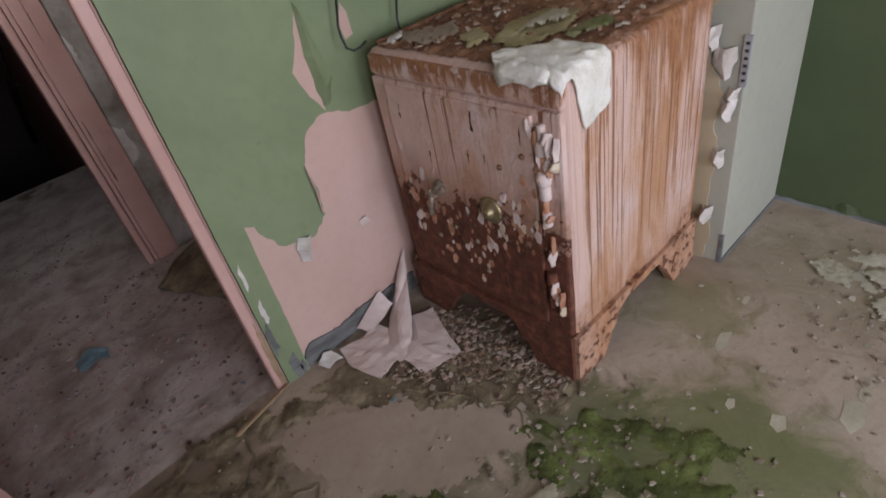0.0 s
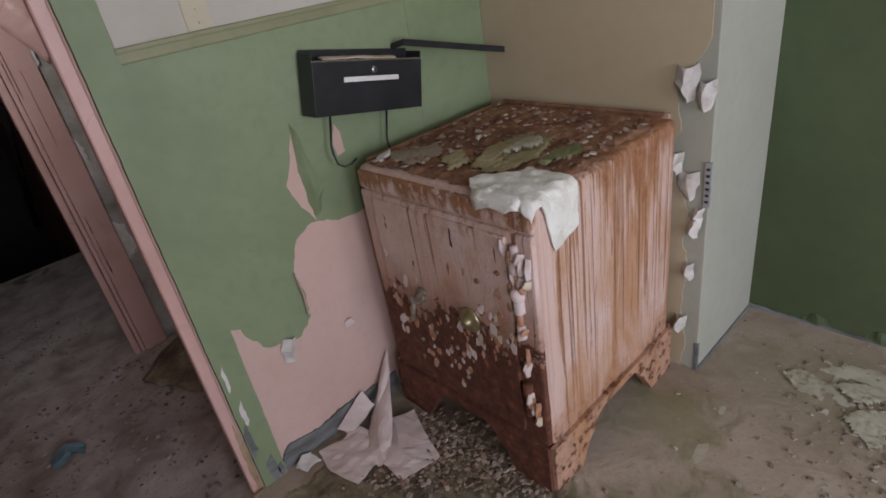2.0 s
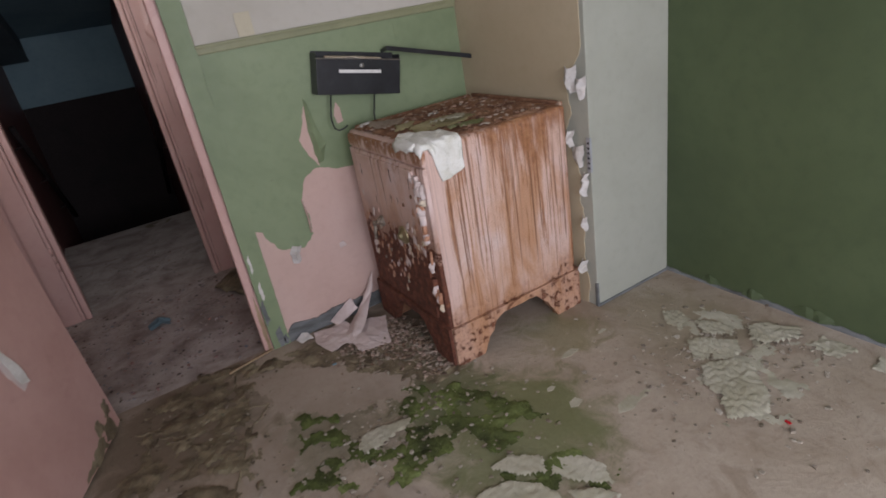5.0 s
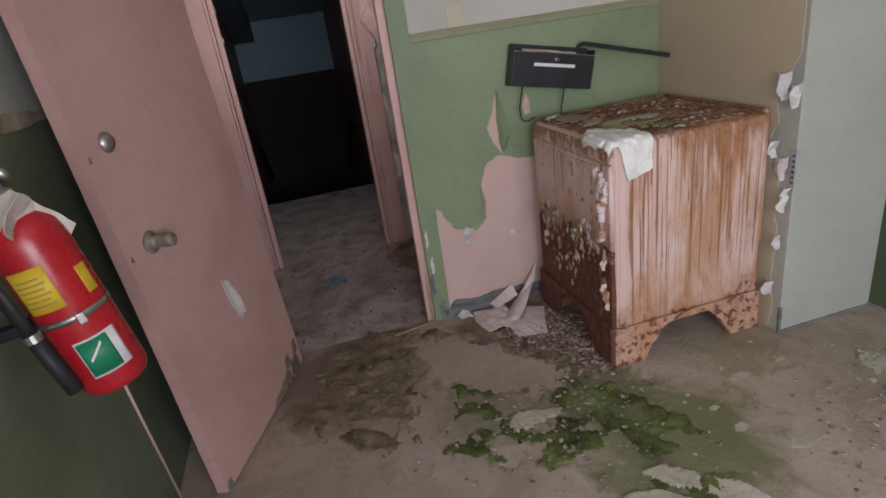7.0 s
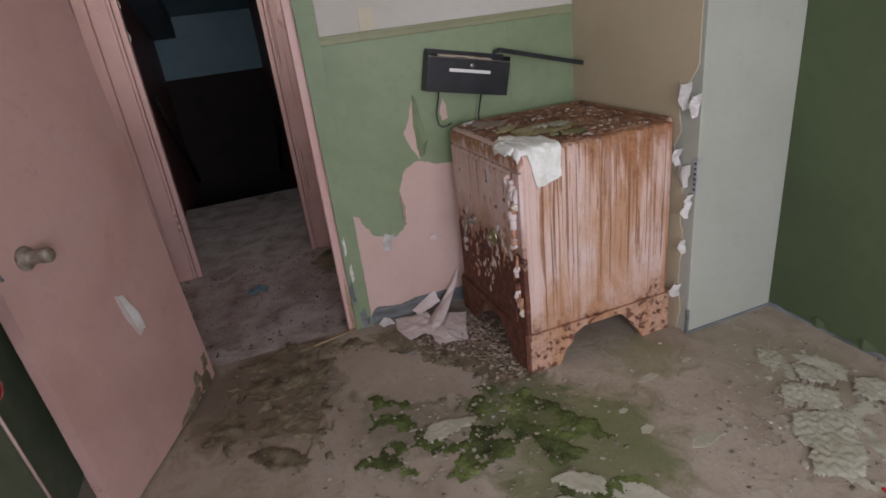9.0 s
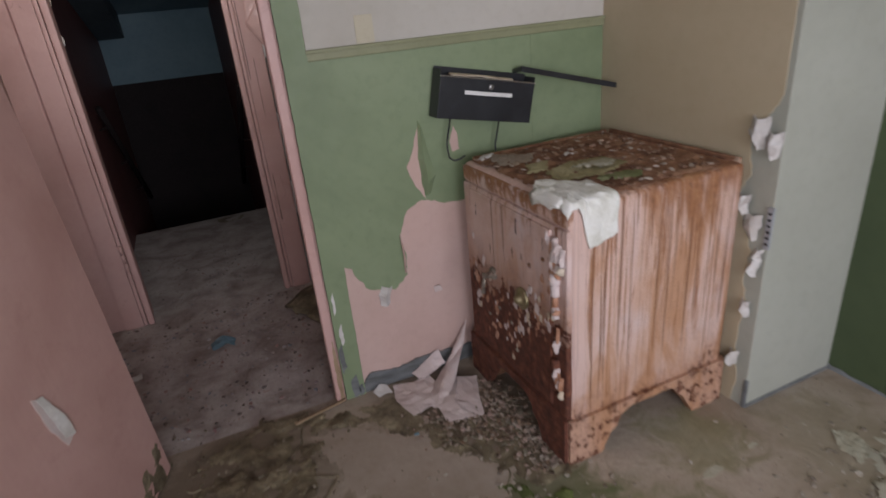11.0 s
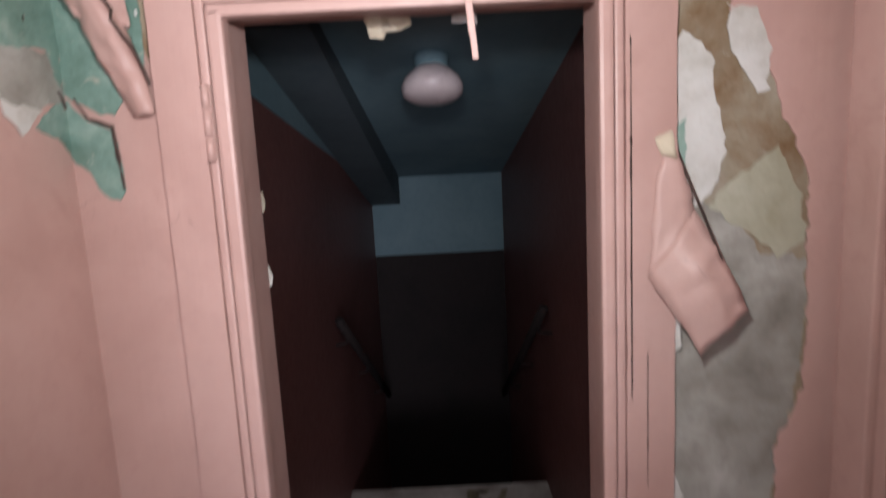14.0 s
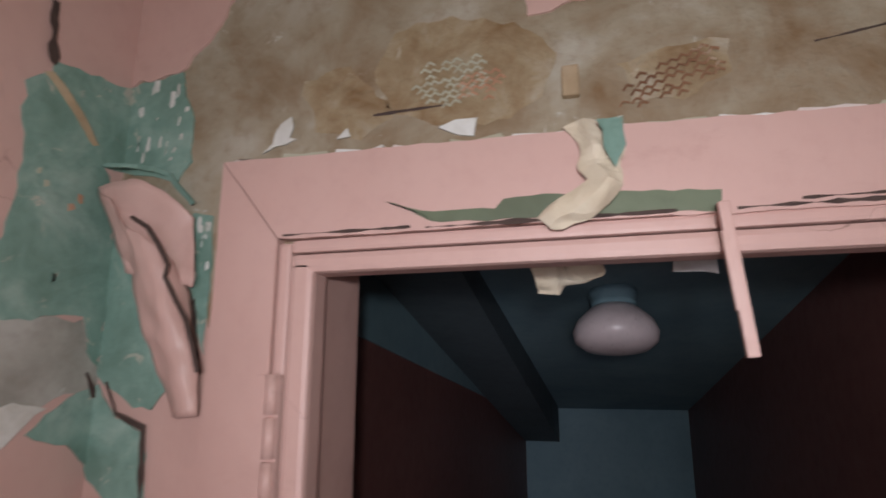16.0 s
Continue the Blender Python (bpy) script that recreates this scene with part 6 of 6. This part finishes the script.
# lobby: the side door in the east wall
bm = NB()
box(bm, (LE + 0.055, 2.37, 0.005), (LE + 0.095, 3.058, 2.05), 0.003)
d2 = tagged(part("door_2", bm, PINK), "closed pink painted side door of the lobby", "door", kind="structure")
for y0, y1 in ((3.10, 3.19), (2.27, 2.36)):
    bm = NB()
    box(bm, (LE - 0.018, y0, 0), (LE, y1, 2.15), 0.005)
    part("casing", bm, PINK, d2)
bm = NB()
box(bm, (LE - 0.018, 2.36, 2.06), (LE, 3.10, 2.15), 0.005)
part("casing", bm, PINK, d2)
bm = NB()
box(bm, (LE, 3.07, 0), (LE + 0.14, 3.10, 2.06), 0.003)
part("jamb", bm, PINK, d2)
bm = NB()
box(bm, (LE, 2.36, 0), (LE + 0.14, 2.369, 2.06), 0.003)
part("jamb", bm, PINK, d2)
for z in (1.05, 1.75, 0.55):
    bm = NB()
    box(bm, (LE + 0.048, 3.02, z - 0.035), (LE + 0.056, 3.068, z + 0.035), 0.002)
    part("hinge", bm, BLACK, d2, "black iron hinge")

# lobby: floor litter
patch("litter_crust", [(-0.2, 2.15), (1.25, 2.15), (1.25, 3.17), (0.76, 3.2), (0.5, 3.6), (0.12, 3.2), (-0.22, 3.17)], -0.002, 0.005, LITTER, "grey crust of dust and paint on the lobby floor", "dust", 0.018, 0.1, 3.0, 0.7)
chips("paint_dust", 1500, lambda r: (r.uniform(-0.22, 1.25), 2.05 + 1.13 * r.random(), 0.001), 0.008, CHIPS_LOBBY, "scattered paint dust on the lobby floor", "dust", 8, 0.25)
chips("paint_dust", 420, lambda r: (0.45 + r.gauss(0, 0.25), 3.3 + 0.9 * r.random(), -0.001), 0.006, CHIPS_LOBBY, "scattered paint dust past the frame", "dust", 9, 0.25)
patch("mulch", [(0.47, 4.72), (0.7, 4.72), (0.76, 4.85), (0.5, 4.86)], -0.002, 0.005, MULCH, "dark dirt at the head of the stairs", "dirt", 0.012, 0.04, 8.0, 0.2)
bm = NB()
flap(bm, [[(0.74, 2.94, 0.012), (0.86, 3.04, 0.03), (1.05, 3.12, 0.06)], [(0.8, 2.82, 0.01), (0.95, 2.9, 0.05), (1.12, 2.98, 0.05)], [(0.9, 2.6, 0.008), (1.02, 2.68, 0.03), (1.15, 2.76, 0.02)]], 0.004, 0.02, 3.0)
tagged(part("wet_cardboard", bm, MULCH, None, "", True), "dark sodden sheet of board on the lobby floor", "board")
bm = NB()
flap(bm, [[(0.34, 2.78, 0.006), (0.4, 2.8, 0.02), (0.46, 2.77, 0.008)], [(0.35, 2.7, 0.006), (0.41, 2.71, 0.016), (0.45, 2.7, 0.006)]], 0.001, 0.008, 5.0)
tagged(part("blue_scrap", bm, BLUE), "crumpled blue scrap on the lobby floor", "litter")
for k, (x, y, z, rx, rz) in enumerate(((-0.222, 2.98, 0.06, 12, 88), (-0.187, 3.0, 0.035, -25, 80), (-0.207, 2.9, 0.1, 35, 95))):
    bm = NB()
    box(bm, (-0.17, -0.008, -0.045), (0.17, 0.008, 0.045), 0.004)
    b = tagged(part("skirting_board", bm, PINK), "broken pink skirting board leaning on the wall", "board", "broken skirting")
    b.matrix_world = pose(x, y, z + 0.02, rx, 8 * (k - 1), rz)
bm = NB()
flap(bm, [[(-0.08, 2.66, 0.004), (0.02, 2.68, 0.012)], [(-0.06, 2.62, 0.004), (0.03, 2.63, 0.01)]], 0.0015, 0.01, 2.0)
tagged(part("paint_skin", bm, CHALK), "torn white skin of paint on the floor", "paint skin", "fallen paint skins")

# ---- stairwell ----
red_top = lambda y: 1.926 - 0.13 * (y - 3.97)
bm = NB()
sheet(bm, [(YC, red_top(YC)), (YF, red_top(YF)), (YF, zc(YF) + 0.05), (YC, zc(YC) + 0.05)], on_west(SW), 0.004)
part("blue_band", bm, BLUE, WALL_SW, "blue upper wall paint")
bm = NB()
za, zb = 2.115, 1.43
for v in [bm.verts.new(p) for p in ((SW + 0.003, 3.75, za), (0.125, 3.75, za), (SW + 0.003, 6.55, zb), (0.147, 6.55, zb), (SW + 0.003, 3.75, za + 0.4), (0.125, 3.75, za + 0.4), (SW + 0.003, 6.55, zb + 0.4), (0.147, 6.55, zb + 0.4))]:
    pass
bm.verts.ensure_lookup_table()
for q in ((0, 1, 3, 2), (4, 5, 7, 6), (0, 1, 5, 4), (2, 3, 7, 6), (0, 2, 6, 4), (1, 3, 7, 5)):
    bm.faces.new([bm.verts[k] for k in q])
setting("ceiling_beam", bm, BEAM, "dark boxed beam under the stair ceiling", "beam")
lamp = thing("ceiling_lamp", pose(0.463, 4.19, zc(4.19), -10.8, 0, 0) @ Matrix.Scale(0.84, 4), "unlit mushroom-shaped opal ceiling lamp", "ceiling lamp")
bm = NB()
lathe(bm, [(0.075, 0.004), (0.078, -0.02), (0.07, -0.035), (0.074, -0.04), (0.07, -0.055), (0.06, -0.06)], None, 28)
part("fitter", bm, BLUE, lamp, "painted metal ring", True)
bm = NB()
lathe(bm, [(0.066, -0.055), (0.09, -0.075), (0.12, -0.105), (0.134, -0.14), (0.128, -0.17), (0.1, -0.192), (0.05, -0.203), (0.01, -0.205)], None, 32)
part("globe", bm, OPAL, lamp, "dusty opal glass globe", True)
for name, x, ya, z0 in (("handrail_left", -0.03, 4.63, 1.015), ("handrail_right", 0.9, 4.5, 1.06)):
    bm = NB()
    tube(bm, [(x, ya, z0), (x, YF - 0.2, z0 - 0.62 * (YF - 0.2 - ya))], 0.022, 10)
    hr = tagged(part(name.rsplit("_", 1)[0], bm, UNLIT_BLACK, None, "", True), "dark wooden handrail going down the stairs", "handrail", "stair handrails")
    for k in range(3):
        y = ya + 0.15 + 0.6 * k
        zz = z0 - 0.62 * (y - ya)
        wall = SW if x < 0.5 else SE
        bm = NB()
        tube(bm, [(x, y, zz - 0.02), (x, y, zz - 0.06), (wall, y, zz - 0.07)], 0.007, 6)
        part("bracket", bm, UNLIT_BLACK, hr)
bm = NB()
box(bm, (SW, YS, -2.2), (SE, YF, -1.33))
stairs = setting("stairs", bm, UNLIT_BLACK, "stairs going down, coloured near black as unlit", "stairs")
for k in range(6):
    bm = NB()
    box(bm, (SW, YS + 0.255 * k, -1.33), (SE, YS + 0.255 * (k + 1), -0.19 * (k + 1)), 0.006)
    part("step", bm, UNLIT_BLACK, stairs)
for k, (z, w) in enumerate(((1.47, 0.006), (1.64, 0.004))):
    bm = NB()
    flap(bm, [[(0.03, YC + 0.004, z + 0.03), (0.066, YC + 0.006, z + 0.026)], [(0.03, YC + 0.006, z), (0.066 + w, YC + 0.01, z)], [(0.03, YC + 0.004, z - 0.03), (0.068, YC + 0.008, z - 0.022)]], 0.002, 0.005, k)
    part("broken_plaster", bm, CHALK if k % 2 == 0 else PLASTER, FRAME)

# ---- the assumed south window behind the camera ----
win = tagged(new("window_1"), "plain assumed window with white frame", "window", kind="structure")
for lo, hi in (((0.2, -2.72, 0.7), (0.26, -2.67, 2.0)), ((1.84, -2.72, 0.7), (1.9, -2.67, 2.0)), ((0.26, -2.72, 0.7), (1.84, -2.67, 0.76)), ((0.26, -2.72, 1.94), (1.84, -2.67, 2.0)), ((1.03, -2.72, 0.76), (1.07, -2.67, 1.94))):
    bm = NB()
    box(bm, lo, hi, 0.004)
    part("window_frame", bm, WHITE, win)
# frame round the added west fill lamp, out of view
win = tagged(new("west_fill_frame"), "added side window frame, out of view, round the fill lamp", "window", kind="structure")
for lo, hi in (((XW - 0.09, -2.12, 0.7), (XW - 0.065, -2.06, 2.0)), ((XW - 0.09, -1.04, 0.7), (XW - 0.065, -0.98, 2.0)), ((XW - 0.09, -2.06, 0.7), (XW - 0.065, -1.04, 0.76)), ((XW - 0.09, -2.06, 1.94), (XW - 0.065, -1.04, 2.0))):
    bm = NB()
    box(bm, lo, hi, 0.004)
    part("window_frame", bm, WHITE, win)
